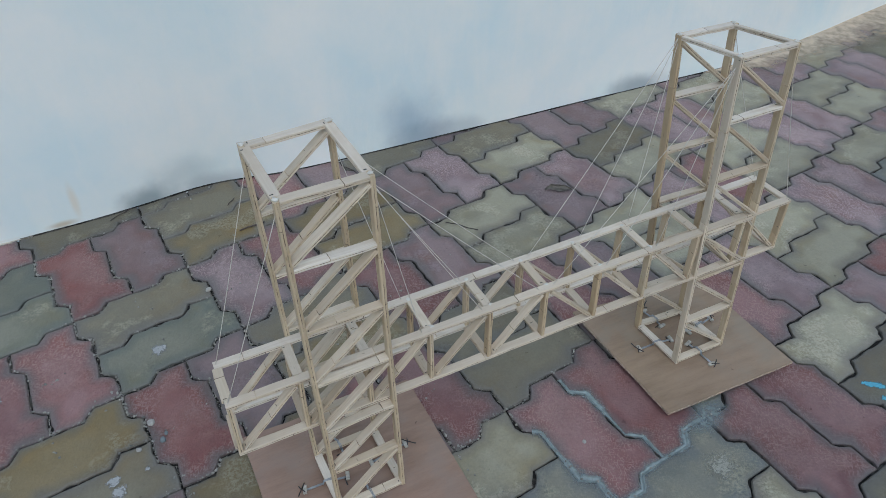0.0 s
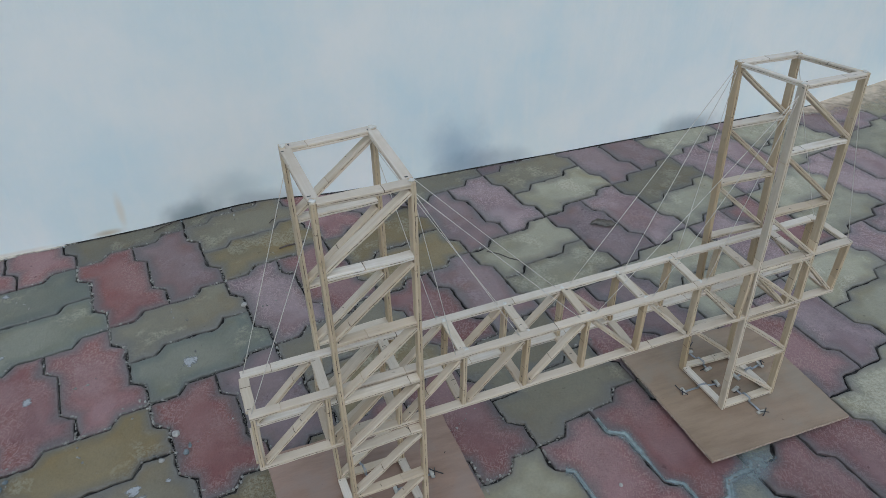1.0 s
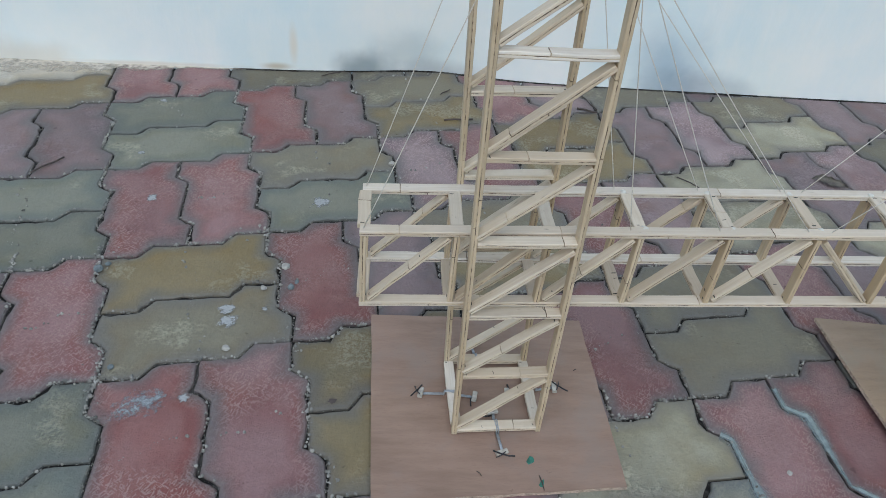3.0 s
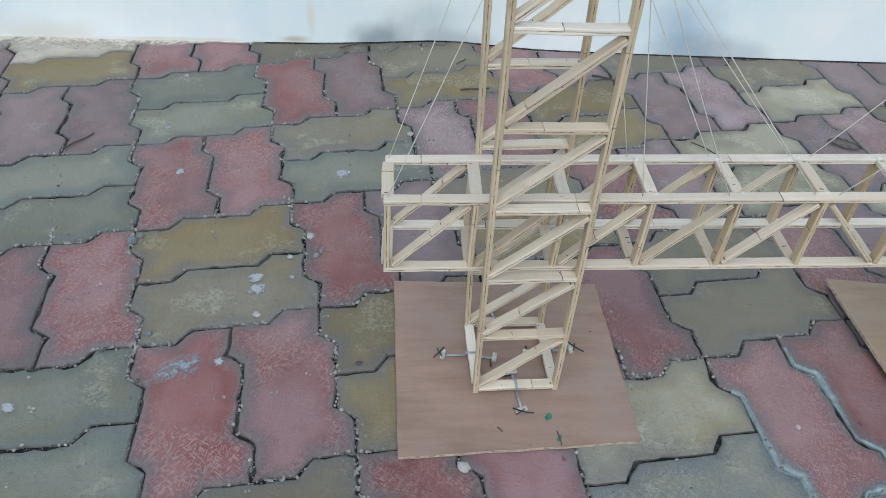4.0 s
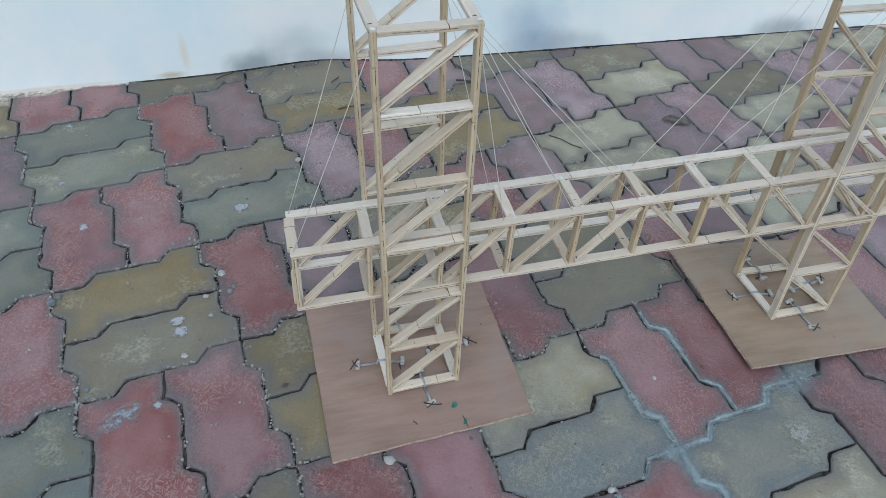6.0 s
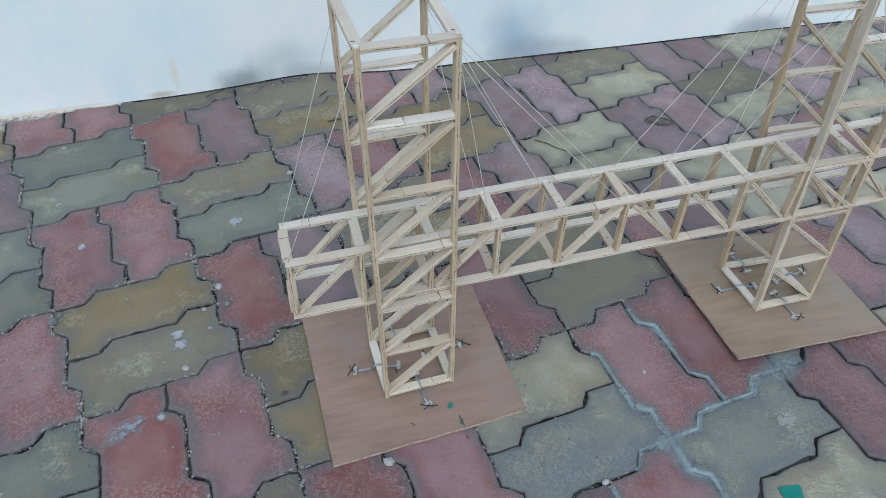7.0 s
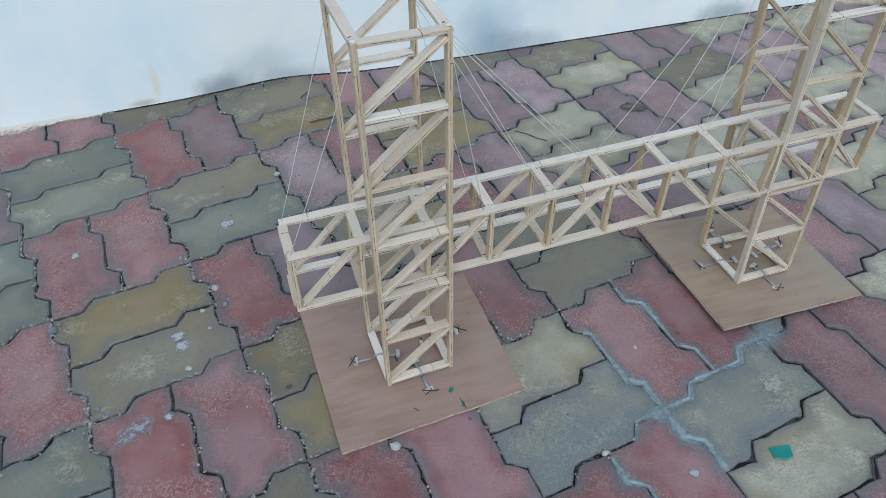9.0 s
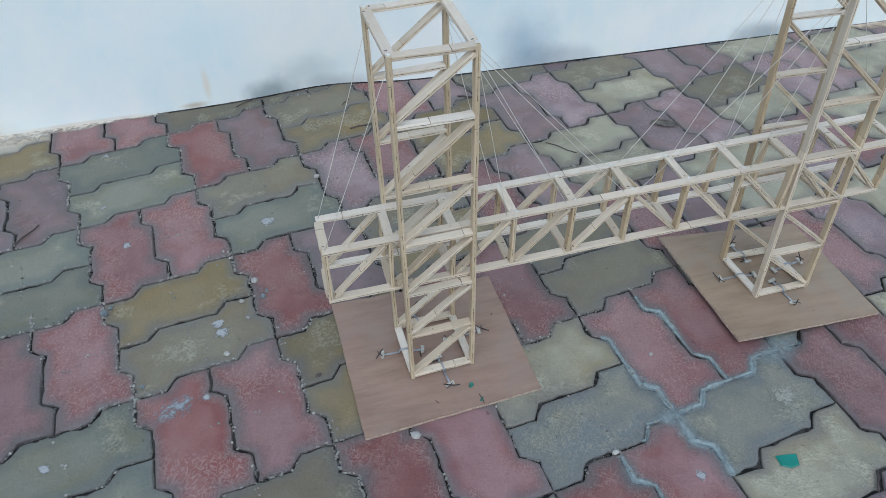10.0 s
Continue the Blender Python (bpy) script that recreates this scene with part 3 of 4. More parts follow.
deck = new("deck_truss")
deck.parent = bridge
tagged(deck, "long box truss deck of pale wood strips running through both towers")
SX = Vector((0.0035, 0, 0))
UP = Vector((0, 0, BAR_T / 2))
for s in (0, 1):
    for lv in (0, 1):
        strip("chord", node(0, s, lv) - SX, node(BAYS, s, lv) + SX, (0, 1, 0), BAR_W, BAR_T, deck)
    for i in range(BAYS + 1):
        # uprights face sideways, so their shade is painted in with the darkest tone
        strip("upright", node(i, s, 0) + UP, node(i, s, 1) - UP, (0, 1, 0), BAR_W * 0.95, BAR_T, deck, SHADED_WOOD)
    for i in range(BAYS):
        g = Vector((0.007, 0, 0))
        if i < BAYS // 2:
            p, q = node(i, s, 0) + g + UP * 2, node(i + 1, s, 1) - g - UP * 2
        else:
            p, q = node(i, s, 1) + g - UP * 2, node(i + 1, s, 0) - g + UP * 2
        strip("diagonal_brace", p, q, (0, 1, 0), BAR_W * 0.95, BAR_T * 0.9, deck, HALF_SHADED_WOOD)
for i in range(BAYS + 1):
    for lv in (0, 1):
        e = Vector((0, BAR_W / 2 + 0.0005, 0))
        strip("cross_piece", node(i, 0, lv) + e, node(i, 1, lv) - e, (1, 0, 0), BAR_W, BAR_T * 0.9, deck, HALF_SHADED_WOOD)


# ---- dried glue
GLUE_WHITE = plain("dried_white_glue", (0.62, 0.60, 0.545), 0.35, 0.0, 120.0, 0.12)


def glue_lump(p, r, parent):
    """A dried run of white glue sitting on a joint."""
    bm = bmesh.new()
    bmesh.ops.create_icosphere(bm, subdivisions=2, radius=r)
    for v in bm.verts:
        k = 1.0 + 0.9 * noise.noise(v.co * (1.3 / r) + p * 60)
        v.co = Vector((v.co.x * k * 1.3, v.co.y * k * 1.3, v.co.z * k * 0.5))
    bmesh.ops.translate(bm, vec=p, verts=bm.verts)
    part("glue_lump", bm, GLUE_WHITE, parent, "dried white glue", True)


for corner, z, far_lift, ob in ((corner_a, A_LEVELS[-1], 0.014, bridge.children[0]), (corner_b, B_LEVELS[-1], -0.011, bridge.children[1])):
    for i in range(4):
        glue_lump(corner(i, z) + Vector((0, 0, 0.0035 + (far_lift if i > 1 else 0.0))), 0.0027, ob)
for i in (3, 4, 5, 6, 7):
    glue_lump(node(i, 0, 1) + Vector((0.004, 0.004, 0.0024)), 0.0029, deck)
    glue_lump(node(i, 1, 1) + Vector((-0.003, -0.004, 0.0024)), 0.0026, deck)


# stays
def stay(p, q, sag=0.0015):
    p, q = Vector(p), Vector(q)
    bm = bmesh.new()
    pts = []
    for k in range(9):
        u = k / 8
        v = p.lerp(q, u)
        v.z -= sag * 4 * u * (1 - u)
        pts.append(v)
    tube(bm, pts, 0.0005, 5)
    part("stay_string", bm, STRING, bridge, "thin white string", True)


OUT = Vector((0, 0, BAR_T / 2))
for corner, side, ahead, behind, z in ((corner_a, (1, 2), (3, 4, 5), 0, 0.582), (corner_b, (0, 3), (7, 6, 5), 10, 0.605)):
    for s, c in enumerate(side):
        head = corner(c, z)
        for i in ahead:
            stay(head, node(i, s, 1) + OUT + Vector((-0.012 if z < 0.59 else 0.012, 0, 0)))
        other = corner({1: 0, 2: 3, 0: 1, 3: 2}[c], z)
        stay(other, node(behind, s, 1) + OUT)


# ---- wire ties that hold the tower feet to the boards ----
def tie(cx, cy, z, angle, reach_in, reach_out):
    """A wire bent round the foot rail, with a small plate and a twisted end on each side; +x points out of the tower."""
    ob = tagged(new("wire_tie"), "dull wire tie round the tower foot with small metal plates", "wire tie", "wire ties on the boards")
    ob.matrix_world = pose(cx, cy, z, 0, 0, angle)
    bm = bmesh.new()
    h = BAR_T + 0.004
    k = BAR_W / 2 + 0.0012
    uv = bm.loops.layers.uv.new("uv")
    bar(bm, (-reach_in, 0.001, 0.0022), (-k, -0.0005, 0.0030), (0, 1, 0), 0.0034, 0.0018, uv, 0.0004)
    bar(bm, (k, -0.0005, 0.0030), (reach_out, 0.001, 0.0022), (0, 1, 0), 0.0034, 0.0018, uv, 0.0004)
    for y in (-0.0012, 0.0014):
        tube(bm, [(-k - 0.001, y, 0.0025), (-k, y, h - 0.001), (-k + 0.002, y, h), (k - 0.002, y * 0.6, h), (k, y, h - 0.001), (k + 0.001, y, 0.0025)], 0.0009)
    part("wire", bm, WIRE, ob, "", True)
    for sx, far in ((-1, reach_in), (1, reach_out)):
        bm = bmesh.new()
        uv = bm.loops.layers.uv.new("uv")
        lean = random.uniform(-0.002, 0.002)
        bar(bm, (sx * far + lean, -0.0072, 0.0026), (sx * far - lean, 0.0072, 0.0032), (1, 0, 0), 0.0062, 0.0042, uv)
        plate = part("plate", bm, PLATE, ob)
        bm = bmesh.new()
        q = random.uniform(-0.004, 0.004)
        g = random.choice((-1, 1))
        if sx > 0:
            tube(bm, [(far - 0.001, q - 0.008 * g, 0.006), (far + 0.004, q, 0.0064), (far + 0.009, q + 0.008 * g, 0.008), (far + 0.012, q + 0.015 * g, 0.011)], 0.0010, 5)
            tube(bm, [(far + 0.001, q + 0.007 * g, 0.0055), (far + 0.006, q + 0.001, 0.0066), (far + 0.008, q - 0.006 * g, 0.0050)], 0.0008, 5)
        else:
            tube(bm, [(-far + 0.004, q - 0.004 * g, 0.0012), (-far + 0.005, q + 0.004 * g, 0.0012), (-far + 0.0045, q + 0.011 * g, 0.0016)], 0.0010, 5)
        part("twisted_end", bm, TWIST, plate, "", True)


for corner, zz in ((corner_a, 0.006), (corner_b, 0.013)):
    c = [corner(i, zz) for i in range(4)]
    for i, along, ang, rin, rout in ((0, 0.5, -84, 0.024, 0.036), (1, 0.52, 10, 0.030, 0.034), (2, 0.62, 97, 0.020, 0.030), (3, 0.52, 176, 0.031, 0.038)):
        m = c[i].lerp(c[(i + 1) % 4], along)
        tie(m.x, m.y, zz, ang, rin, rout)


# ---- litter ----
def blob(name, x, y, r, mat, label, cat, z, h, lobes, stretch, turn, group=""):
    """A flat chip or fleck with a few corners."""
    bm = bmesh.new()
    n = lobes * 2
    turns = [k * math.tau / n for k in range(n)]
    seed = random.uniform(0, 90)
    reach = [r * (0.8 + 0.55 * noise.noise((math.cos(a) * 1.5 + seed, math.sin(a) * 1.5, 0)) + random.uniform(-0.12, 0.12)) for a in turns]
    lo = [bm.verts.new((q * math.cos(a) * stretch, q * math.sin(a), 0)) for a, q in zip(turns, reach)]
    hi = [bm.verts.new((0.88 * q * math.cos(a) * stretch, 0.88 * q * math.sin(a), h)) for a, q in zip(turns, reach)]
    bm.faces.new(hi)
    for i in range(n):
        bm.faces.new((lo[i], lo[(i + 1) % n], hi[(i + 1) % n], hi[i]))
    ob = new(name, mesh_of(name, bm, mat))
    ob.matrix_world = pose(x, y, z, 0, 0, turn)
    return tagged(ob, label, cat, group)


blob("plastic_chip", 0.514, -0.287, 0.018, GREEN, "torn chip of green plastic on a paver", "plastic chip", 0.001, 0.002, 3, 1.0, 80)


def film(bm, x, y, rx, ry, turn, z=0.0011):
    """A flat dried patch: rings round a middle, with the border marked for the material."""
    body = bm.verts.layers.float.get("body") or bm.verts.layers.float.new("body")
    seed = random.uniform(0, 90)
    ca, sa = math.cos(radians(turn)), math.sin(radians(turn))
    rings = []
    for q in (1.0, 0.7, 0.35):
        ring = []
        for k in range(18):
            a = k * math.tau / 18
            w = q * (1.0 + 0.35 * noise.noise((math.cos(a) * 1.3 + seed, math.sin(a) * 1.3, 0)))
            px, py = rx * w * math.cos(a), ry * w * math.sin(a)
            v = bm.verts.new((x + px * ca - py * sa, y + px * sa + py * ca, z + 0.0004 * (1 - q)))
            v[body] = 1.0 - q
            ring.append(v)
        rings.append(ring)
    for a, c in zip(rings, rings[1:]):
        for k in range(18):
            bm.faces.new((a[k], a[(k + 1) % 18], c[(k + 1) % 18], c[k]))
    bm.faces.new(rings[-1])


def smear(cx, cy, rx, ry, turn, label, mat):
    bm = bmesh.new()
    film(bm, 0, 0, rx, ry, turn)
    ob = new("paint_smear", mesh_of("paint_smear", bm, mat))
    ob.location = (cx, cy, 0)
    tagged(ob, label, "paint smear", "paint smears", "stuff")


def paint_spot(x, y, r, label):
    bm = bmesh.new()
    film(bm, 0, 0, r * 1.25, r * 1.1, random.uniform(0, 90))
    ob = new("paint_spot", mesh_of("paint_spot", bm, SPOT_FILM))
    ob.location = (x, y, 0)
    tagged(ob, label, "paint spot", "paint spots")


for x, y, r in ((-0.205, 0.480, 0.017), (-0.483, 0.471, 0.010), (-0.311, 0.211, 0.013), (-0.307, 0.188, 0.014), (-0.335, 0.053, 0.008), (0.374, -0.276, 0.010)):
    paint_spot(x, y, r, "dried white paint spot on a paver")
BLUE_FILM = film_material("blue_paint_film", (0.10, 0.42, 0.56), 0.05, 0.45, 60.0, 0.4)
smear(0.951, -0.167, 0.030, 0.009, -36, "streak of bright blue paint on a paver", BLUE_FILM)
smear(0.951, -0.201, 0.022, 0.010, -25, "streak of bright blue paint on a paver", BLUE_FILM)
smear(-0.388, 0.040, 0.042, 0.022, 35, "thin pale bluish paint smear on a red paver", SMEAR_FILM)
smear(0.580, -0.179, 0.034, 0.030, 20, "cream flaked patch on a grey paver", FLAKE_FILM)
smear(0.625, -0.092, 0.055, 0.034, 20, "bluish cement smear where paving joints meet", CEMENT_FILM)
smear(0.380, -0.170, 0.034, 0.024, 15, "bluish cement smear where paving joints meet", CEMENT_FILM)
for x, y, r in ((-0.539, 0.610, 0.005), (-0.572, -0.022, 0.008), (-0.548, 0.811, 0.006), (-0.26, 0.215, 0.004)):
    paint_spot(x, y, r * 1.3, "small dried white paint spot on a paver")
for x, y, r, st in ((0.088, -0.035, 0.0058, 1.3), (0.097, -0.066, 0.0032, 2.0)):
    blob("paint_fleck", x, y, r, DULL_GREEN, "small fleck of green paint on the plywood", "paint fleck", 0.0061, 0.0005, 4, st, 60, "green flecks")


def twig(x0, y0, x1, y1, r=0.0012):
    bm = bmesh.new()
    a, c = Vector((x0, y0, 0.003)), Vector((x1, y1, 0.004))
    side = Vector((-(c - a).y, (c - a).x, 0)) * 0.04
    tube(bm, [a, a.lerp(c, 0.35) + side, a.lerp(c, 0.7) - side * 0.5, c], r, 6)
    return tagged(new("twig", mesh_of("twig", bm, TWIG, smooth=True)), "thin dark dry twig lying on the pavers", "twig", "twigs")


twig(0.462, 0.609, 0.516, 0.550)
twig(-0.698, 0.528, -0.661, 0.579, 0.0015)
twig(-0.245, 0.955, -0.195, 0.985)
twig(0.02, 0.785, 0.08, 0.793, 0.0018)
twig(0.017, 0.899, 0.038, 0.921)
twig(0.315, 0.868, 0.356, 0.852, 0.0024)
twig(0.331, 0.939, 0.359, 0.865)
twig(0.082, 0.964, 0.083, 0.929)


def dry_leaf(x, y, turn):
    """A leaf rolled up along its rib, one side lying flat and the other curled over it."""
    bm = bmesh.new()
    rows = []
    for i in range(13):
        u = i / 12
        w = 0.0125 * math.sin(math.pi * (0.06 + 0.90 * u)) ** 0.8 * (1 + 0.2 * math.sin(i * 2.3))
        bend = 0.007 * math.sin(u * 4.2) + 0.004 * math.sin(u * 9.0)
        rise = 0.0015 + 0.006 * (u - 0.45) ** 2
        row = []
        for v in (-1.0, -0.6, -0.2, 0.2, 0.6, 1.0):
            roll = max(0.0, v) * 2.1
            row.append(bm.verts.new((0.066 * (u - 0.5), bend + (w * v if v < 0 else w * 0.55 * math.sin(roll)), rise + (0.003 * v * v if v < 0 else w * 0.55 * (1 - math.cos(roll))))))
        rows.append(row)
    for a, c in zip(rows, rows[1:]):
        for k in range(5):
            bm.faces.new((a[k], c[k], c[k + 1], a[k + 1]))
    bmesh.ops.solidify(bm, geom=bm.faces[:], thickness=0.0005)
    ob = new("dry_leaf", mesh_of("dry_leaf", bm, LEAF, smooth=True))
    ob.matrix_world = pose(x, y, 0.001, 0, 0, turn)
    return tagged(ob, "curled grey-brown dry leaf lying on a paver", "dry leaf")


dry_leaf(0.772, 0.611, -22)

def splinter(x0, y0, x1, y1, z):
    bm = bmesh.new()
    a, c = Vector((x0, y0, z)), Vector((x1, y1, z + 0.0005))
    tube(bm, [a, a.lerp(c, 0.5) + Vector((0.0006, 0.0004, 0.0003)), c], 0.0006, 5)
    tagged(new("splinter", mesh_of("splinter", bm, TWIG, smooth=True)), "short dark splinter lying on the plywood", "splinter", "splinters")


splinter(0.095, -0.056, 0.098, -0.076, 0.0066)
splinter(0.022, -0.051, 0.027, -0.058, 0.0066)
splinter(0.166, 0.107, 0.169, 0.109, 0.0066)
twig(0.632, -0.336, 0.611, -0.366, 0.0018)


def stone(x, y, r, mat, label, tall=0.6):
    """A small broken stone with a few flat faces."""
    rng = random.Random(int(x * 9000) + int(y * 700))
    bm = bmesh.new()
    bmesh.ops.create_icosphere(bm, subdivisions=2, radius=r)
    for v in bm.verts:
        k = 1.0 + 0.35 * noise.noise(v.co * (1.4 / r) + Vector((x * 40, y * 40, 0)))
        v.co = Vector((v.co.x * k * 1.25, v.co.y * k, max(-0.3 * r, v.co.z * k * tall)))
    ob = new("stone", mesh_of("stone", bm, mat))
    ob.matrix_world = pose(x, y, 0.3 * r - 0.0002, 0, 0, rng.uniform(0, 180))
    tagged(ob, label, "stone", "small stones")


STONE_WHITE = plain("white_stone", (0.37, 0.36, 0.335), 0.8, 0.0, 160.0, 0.2)
STONE_GREY = plain("blue_grey_stone", (0.15, 0.18, 0.19), 0.8, 0.0, 120.0, 0.4)
for x, y, r in ((-0.022, -0.103, 0.0068), (0.267, -0.208, 0.0045), (-0.085, 0.612, 0.0055), (-0.242, 0.308, 0.0062), (-0.300, 0.137, 0.0048), (-0.268, 0.258, 0.0042), (0.408, -0.045, 0.0032)):
    stone(x, y, r, STONE_WHITE, "small whitish stone lying in a paving joint")
for x, y, r in ((-0.511, 0.288, 0.0068), (-0.501, 0.300, 0.0040), (-0.437, 0.100, 0.0040), (-0.229, 0.262, 0.0050), (-0.222, 0.274, 0.0034)):
    stone(x, y, r, STONE_GREY, "small blue-grey stone lying in a paving joint")
blob("tar_spot", -0.153, 0.052, 0.0045, TWIG, "small black spot of dirt on an ochre paver", "dirt spot", 0.001, 0.0005, 5, 1.6, 20)

# ---- the paving: pairs of wavy pavers, each pair turned against its neighbours ----
PITCH, TURN = 0.2478, 15.5
ORIGIN = Vector((-0.516, 0.317))
SHEAR = 2.6
HALF = PITCH / 2
WAVE = 0.0098


def wave(s):
    """Sideways swing of a joint, s from 0 to 1 over half a pitch."""
    if s < 0.41:
        return -s / 0.41
    if s < 0.59:
        return -1 + 2 * (s - 0.41) / 0.18
    return 1 - (s - 0.59) / 0.41


def outline(across):
    """Outline of a paver, anticlockwise, with its lower left corner at the origin. across: lies along the rows."""
    long, short = PITCH, HALF
    nx, ny = (2, 1) if across else (1, 2)
    w, h = nx * HALF, ny * HALF
    keys = (0.0, 0.41, 0.59)
    pts = []
    for n in range(nx):
        pts += [((n + s) * HALF, WAVE * wave(s)) for s in keys]
    for n in range(ny):
        pts += [(w - WAVE * wave(s), (n + s) * HALF) for s in keys]
    for n in range(nx):
        pts += [(w - (n + s) * HALF, h + WAVE * wave(1 - s if s else 0)) for s in (0.0, 0.41, 0.59)]
    for n in range(ny):
        pts += [(-WAVE * wave(1 - s if s else 0), h - (n + s) * HALF) for s in (0.0, 0.41, 0.59)]
    return pts


def shrink(pts, d):
    out = []
    n = len(pts)
    for i in range(n):
        a, p, c = Vector(pts[i - 1]), Vector(pts[i]), Vector(pts[(i + 1) % n])
        u, v = (p - a).normalized(), (c - p).normalized()
        m = Vector((-u.y - v.y, u.x + v.x)).normalized()
        k = d / max(0.4, m.dot(Vector((-u.y, u.x))))
        out.append((p.x + m.x * k, p.y + m.y * k))
    return out


def divided(pts, counts, chips, share):
    """The ring with its sides cut into short pieces, each new corner moved inwards by its share of a chip."""
    out = []
    k = 0
    for i, p in enumerate(pts):
        q = pts[(i + 1) % len(pts)]
        d = Vector((q[0] - p[0], q[1] - p[1]))
        side = Vector((-d.y, d.x)).normalized()
        for step in range(counts[i]):
            f, off = step / counts[i], chips[k] * share
            out.append((p[0] + d.x * f + side.x * off, p[1] + d.y * f + side.y * off))
            k += 1
    return out


def paver_bmesh(across, bm=None, place=None, gap=0.0013, rng=None):
    own = bm or bmesh.new()
    rim = own.verts.layers.float.get("rim") or own.verts.layers.float.new("rim")
    lean = radians(SHEAR / 2)
    put = place or (lambda x, y, z: (x, y, z))
    pts = outline(across)
    counts = [1] * len(pts)
    if rng:
        counts = [max(1, round(math.dist(p, pts[(i + 1) % len(pts)]) / 0.0115)) for i, p in enumerate(pts)]
    chips = [0.0] * sum(counts)
    if rng:
        chips = [abs(rng.gauss(0, 0.0010)) + (rng.uniform(0.0010, 0.0036) if rng.random() < 0.20 else 0.0) for _ in chips]
    cx, cy = (HALF, HALF / 2) if across else (HALF / 2, HALF)
    rings = []
    for d, z, r, share in ((gap, -0.022, 1.0, 0.5), (gap, -0.0026, 1.0, 1.0), (gap + 0.0018, -0.0007, 1.0, 1.0), (gap + 0.0075, 0.0, 0.85, 0.5), (gap + 0.03, 0.0, 0.0, 0.0)):
        ring = []
        for x, y in divided(shrink(pts, d), counts, chips, share):
            x, y = x - cx, y - cy
            v = own.verts.new(put(x * math.cos(lean) + y * math.sin(lean), x * math.sin(lean) + y * math.cos(lean), z))
            v[rim] = r
            ring.append(v)
        rings.append(ring)
    n = len(rings[0])
    for a, c in zip(rings, rings[1:]):
        for i in range(n):
            own.faces.new((a[i], a[(i + 1) % n], c[(i + 1) % n], c[i]))
    own.faces.new(rings[-1])
    return own


# x whitewashed, r red, s rose, p pale rose, m mauve, o olive, t greenish grey, w pale olive, c ochre, g grey: the two pavers of a pair, by row of pairs from the first column given
ROWS_OF_PAIRS = {
    -4: (0, "oo sr cm sm oo rs ow mp wc pm wc"),
    -3: (-2, "mm xc ss oo oo oo rs ow mp ww pm cw pm"),
    -2: (-1, "mm tt rm oc sm wo mp ow mp ww pm wc"),
    -1: (-1, "tt ss ot ps cc mp ow mm gw mp ww pm"),
    0: (-1, "ss co rm oc sm ww mp ow pp ww mp ww pp cw"),
    1: (-1, "tt rs cc rs oo sm ww ps ww pp ww pp"),
    2: (-1, "ss oo rs wg ss og sp ww pp wg"),
    3: (0, "sr oo rs gw ss wo mr ww"),
}


def colour_of(i, j, k):
    if j in ROWS_OF_PAIRS:
        first, row = ROWS_OF_PAIRS[j]
        pairs = row.split()
        if 0 <= i - first < len(pairs):
            return pairs[i - first][k]
    rng = random.Random(i * 131 + j * 17 + k * 7 + 5)
    return rng.choice(("wwo" if 6 < i < 12 and j < 6 else "oowgc") if (i + j) % 2 == 0 else ("ppm" if 6 < i < 12 and j < 6 else "rsspm"))


# bed under the pavers, out to the horizon
bm = bmesh.new()
for x, y in ((-400, -400), (400, -400), (400, 400), (-400, 400)):
    bm.verts.new((x, y, -0.0060))
bm.faces.new(bm.verts[:] if not bm.verts.ensure_lookup_table() else None)
tagged(new("ground", mesh_of("ground", bm, SOIL)), "dark gritty soil in the joints under the pavers", "ground", kind="structure")

paving = tagged(new("pavement"), "courtyard paving of interlocking red and olive wavy concrete pavers", "pavement", kind="structure")
U = Vector((math.cos(radians(TURN + SHEAR)), math.sin(radians(TURN + SHEAR))))
V = Vector((math.sin(radians(TURN)), -math.cos(radians(TURN))))
# corners of the pattern that were laid out of line, in millimetres
ASKEW = {(1, 1): (-5, -8), (0, 1): (5, 5), (2, -1): (-4, 6), (1, 2): (2, 4), (3, 3): (-6, 0), (1, -1): (-1, -3), (0, -1): (0, -5), (6, 3): (5, -3), (2, 0): (1, 4), (6, 0): (3, 2)}


def askew(i, j):
    """How far the pair in column i, row j is pushed off the pattern."""
    four = [ASKEW.get((i + a, j + c), (0, 0)) for a in (0, 1) for c in (0, 1)]
    return Vector((sum(q[0] for q in four), sum(q[1] for q in four))) * 0.00025


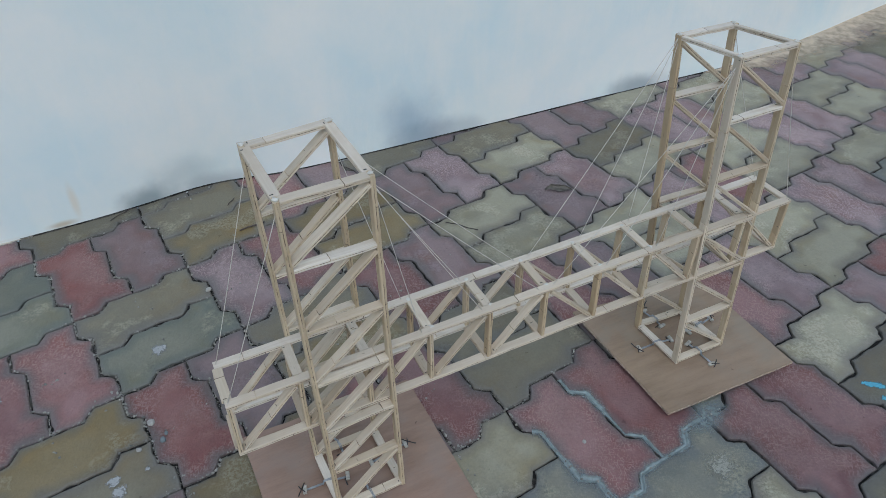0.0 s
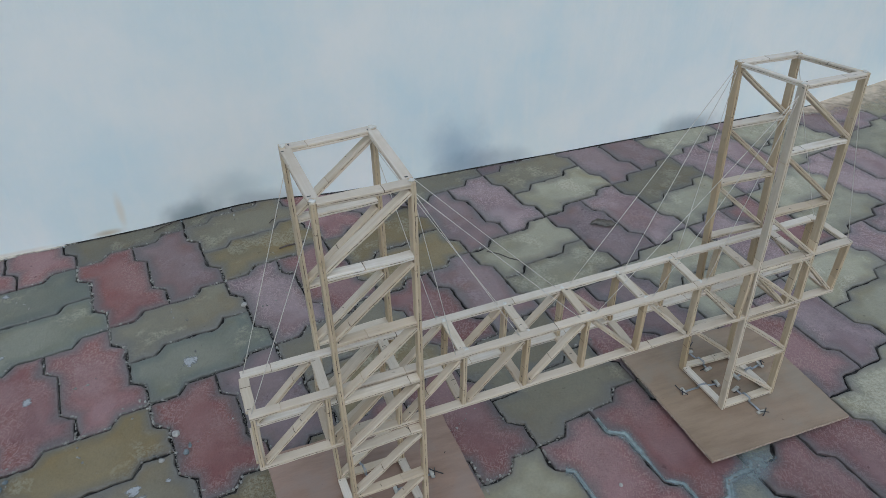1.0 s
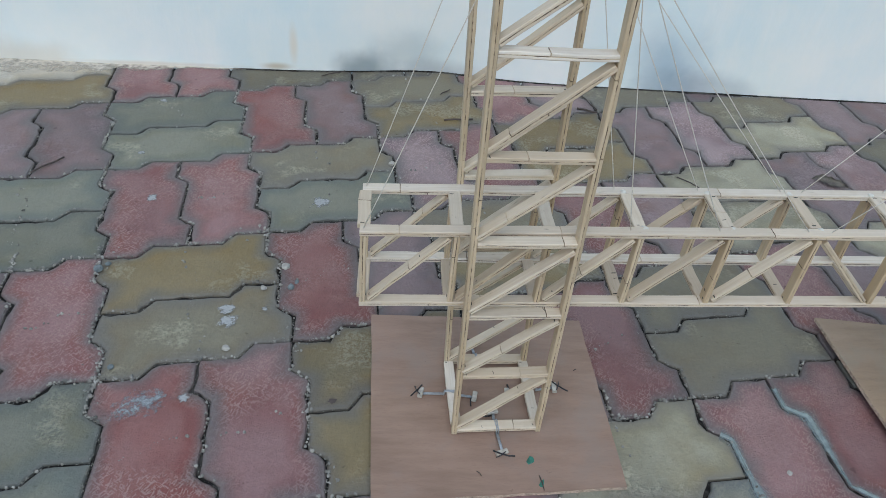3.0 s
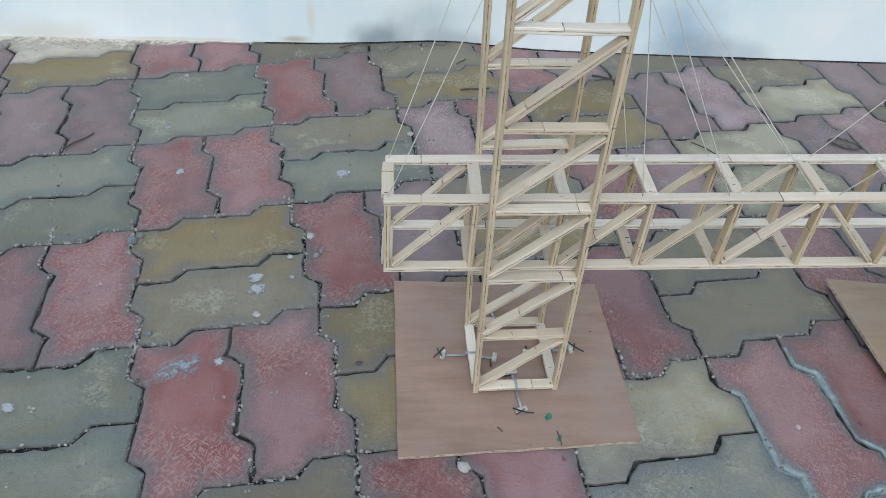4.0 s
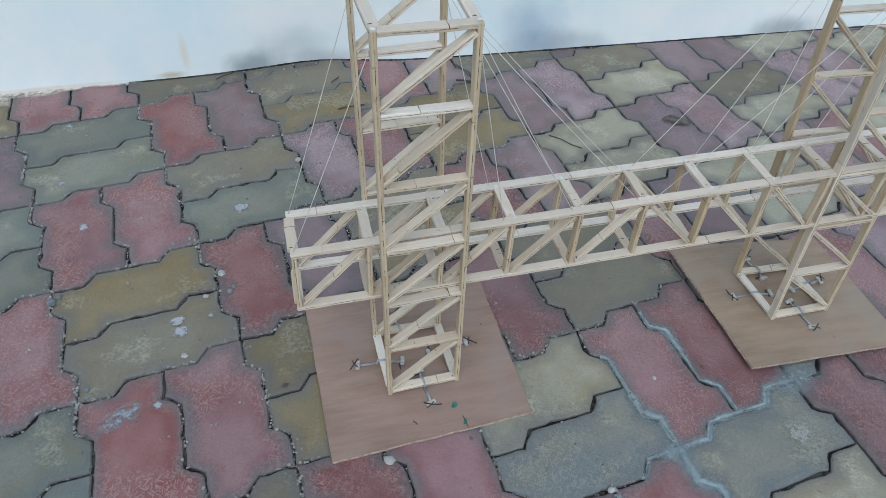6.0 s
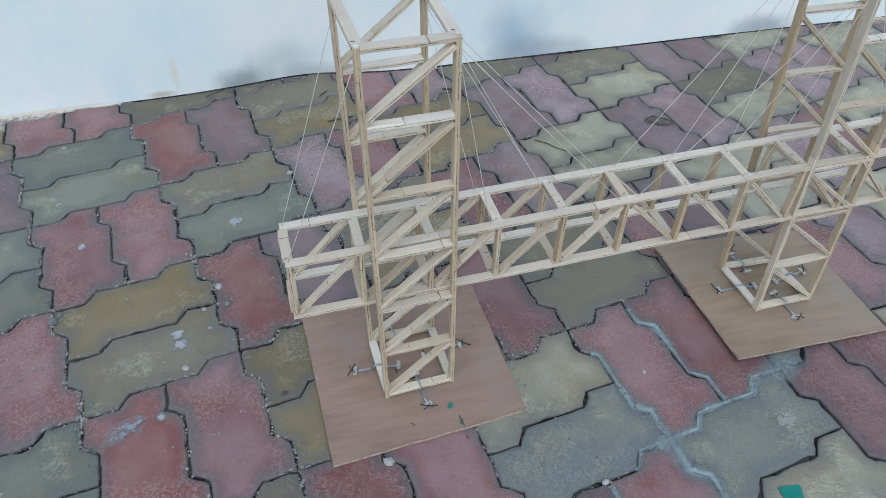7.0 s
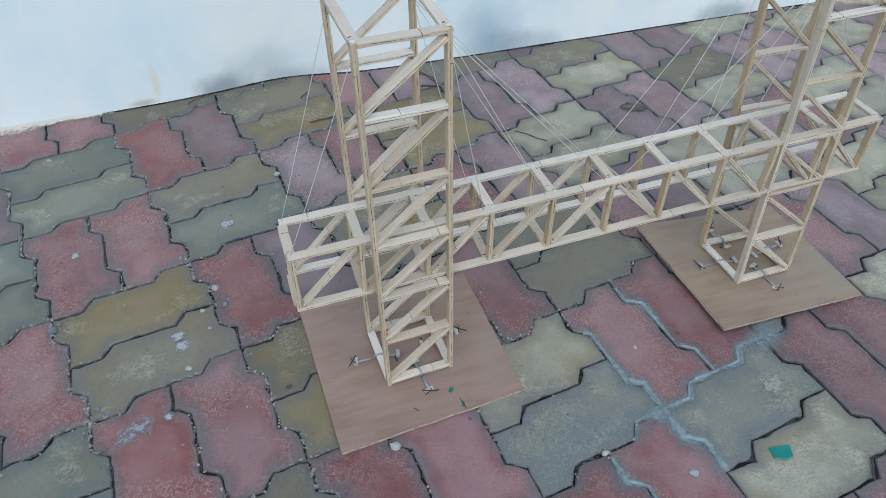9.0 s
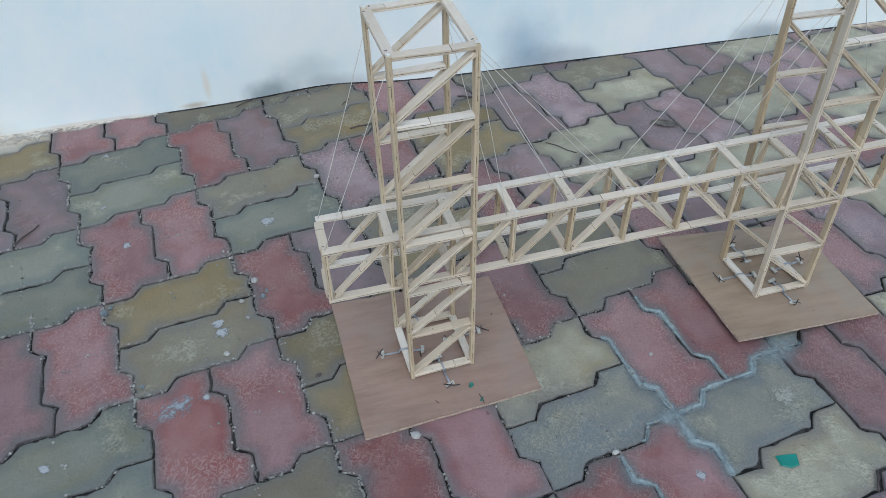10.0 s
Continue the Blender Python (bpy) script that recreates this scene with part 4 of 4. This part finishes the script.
shared = {}
rest = {}
for i in range(-14, 22):
    for j in range(-16, 17):
        across = (i + j) % 2 == 0
        for k in (0, 1):
            # lower left corner of the module is one pitch down along V
            base = ORIGIN + U * i * PITCH + V * (j + 1) * PITCH + askew(i, j)
            mid = base + (U * HALF - V * (HALF / 2 + (1 - k) * HALF) if across else U * (HALF / 2 + k * HALF) - V * HALF)
            if mid.y > 1.15 + 0.26 * max(0.0, mid.x - 1.95) or mid.y < -2.6 or mid.x < -2.55:
                continue
            col = colour_of(i, j, k)
            if -1.25 < mid.x < 1.9 and -0.50 < mid.y < 1.12:
                key = (across, col, random.randrange(3))
                if key not in shared:
                    shared[key] = mesh_of("paver", paver_bmesh(across, gap=(0.0007, 0.0010, 0.0014)[key[2]], rng=random.Random(across * 1000 + ord(col) * 3 + key[2])), PAVER[col])
                ob = new("paver", shared[key])
                ob.parent = paving
                ob.matrix_world = pose(mid.x, mid.y, random.uniform(-0.0012, 0.0006), random.uniform(-0.25, 0.25), random.uniform(-0.25, 0.25), TURN + SHEAR / 2 + random.uniform(-0.25, 0.25) + random.choice((0, 180)))
            else:
                m = pose(mid.x, mid.y, random.uniform(-0.0012, 0.0006), 0, 0, TURN + SHEAR / 2)
                rest[col] = paver_bmesh(across, rest.get(col) or bmesh.new(), lambda x, y, z, m=m: m @ Vector((x, y, z)))
for col, bm in rest.items():
    ob = part("far_pavers", bm, PAVER[col], paving)
    tagged(ob, kind="stuff")


# ---- what lies in the joints ----
def lattice(u, v):
    q = ORIGIN + U * u * PITCH + V * v * PITCH
    return Vector((q.x, q.y, 0))


def along_row(u, v):
    """A point of the joint between two rows of pairs."""
    return lattice(u, v - WAVE / PITCH * wave((u * 2) % 1))


def along_column(u, v):
    """A point of the joint between two columns of pairs."""
    return lattice(u - WAVE / PITCH * wave((-v * 2) % 1), v)


def pebbles():
    rng = random.Random(11)
    verts, faces = [], []
    spots = []
    for _ in range(11000):
        if rng.random() < 0.5:
            spots.append((along_column(rng.choice((-1, 0, 0, 1, 1, 2, 0.5, 3, 1.5, -0.5, 2.5)), rng.uniform(-2, 3.2)), 0))
        else:
            spots.append((along_row(rng.uniform(-1.5, 4.2), rng.choice((-2, -1, 0, 0, 1, 1, 2, 2, 0.5, 1.5, -0.5, 3))), 0))
    for _ in range(150):
        c = rng.choice(((1, 1), (0, 1), (1, 0), (0, 0), (1, 2)))
        spots.append((lattice(c[0] + rng.gauss(0, 0.06), c[1] + rng.gauss(0, 0.06)), 1))
    for p, loose in spots:
        # fine crumbs everywhere, coarser grit gathered in stretches of the joints
        if not loose and noise.noise((p.x * 9, p.y * 9, 2.0)) < rng.uniform(-0.35, 0.45):
            r = rng.choice((0.0005, 0.0006, 0.0008))
        else:
            r = rng.choice((0.0008, 0.0009, 0.0010, 0.0012, 0.0014, 0.0016, 0.0018, 0.0022, 0.0027))
        n = len(verts)
        z = rng.uniform(-0.0030, -0.0004) if r < 0.0017 else -0.0002
        px, py = p.x + rng.gauss(0, 0.0017), p.y + rng.gauss(0, 0.0017)
        ring = [(math.cos(a) * r * rng.uniform(0.5, 1.3), math.sin(a) * r * rng.uniform(0.5, 1.3)) for a in (0.2, 1.3, 2.4, 3.4, 4.5, 5.5)]
        verts += [(px + x, py + y, z) for x, y in ring]
        verts += [(px + x * 0.6, py + y * 0.6, z + r * rng.uniform(0.6, 1.0)) for x, y in ring]
        verts += [(px + x * 0.6, py + y * 0.6, z - r * 0.6) for x, y in ring]
        for k in range(6):
            m = (k + 1) % 6
            faces += [(n + k, n + m, n + 6 + m, n + 6 + k), (n + m, n + k, n + 12 + k, n + 12 + m)]
        faces += [tuple(n + 6 + k for k in range(6)), tuple(n + 17 - k for k in range(6))]
    me = bpy.data.meshes.new("joint_gravel")
    me.from_pydata(verts, [], faces)
    me.materials.append(PEBBLE)
    tagged(new("joint_gravel", me), "pale grit and small pebbles caught in the paving joints", "gravel", kind="stuff")


pebbles()


def cement(points, width):
    """A joint pointed with grey cement: a shallow groove between lips smeared thinly over both pavers."""
    bm = bmesh.new()
    body = bm.verts.layers.float.new("body")
    rows = []
    for i, p in enumerate(points):
        d = (points[min(i + 1, len(points) - 1)] - points[max(i - 1, 0)]).normalized()
        s = Vector((-d.y, d.x, 0))
        thick = width * (1.0 + 1.0 * noise.noise((p.x * 14, p.y * 14, 5.0)) + 0.2 * noise.noise((p.x * 60, p.y * 60, 2.0)))
        row = []
        for q, z, inner in ((-1.0, 0.0009, 0.0), (-0.5, 0.0012, 0.26), (-0.2, 0.0012, 0.85), (0.0, -0.0010, 1.2), (0.2, 0.0012, 0.85), (0.5, 0.0012, 0.26), (1.0, 0.0009, 0.0)):
            side = 1.0 + 0.6 * noise.noise((p.x * 25, p.y * 25, 9.0 + (q > 0)))
            v = bm.verts.new(p + s * q * max(0.004, thick * side) + Vector((0, 0, z)))
            v[body] = inner
            row.append(v)
        rows.append(row)
    for a, c in zip(rows, rows[1:]):
        for k in range(6):
            bm.faces.new((a[k], c[k], c[k + 1], a[k + 1]))
    ob = new("cement_bead", mesh_of("cement_bead", bm, CEMENT_FILM))
    tagged(ob, "pale bluish cement smeared along a paving joint", "cement bead", "cement beads")


cement([along_column(3, 2.25 + 0.006 * k) for k in range(210)], 0.0135)
cement([along_column(3.5, 2.08 + 0.006 * k) for k in range(153)], 0.0105)
cement([along_row(2.68 + 0.006 * k, 3) for k in range(222)], 0.0135)
cement([along_column(2.5, 3.03 + 0.006 * k) for k in range(90)], 0.009)
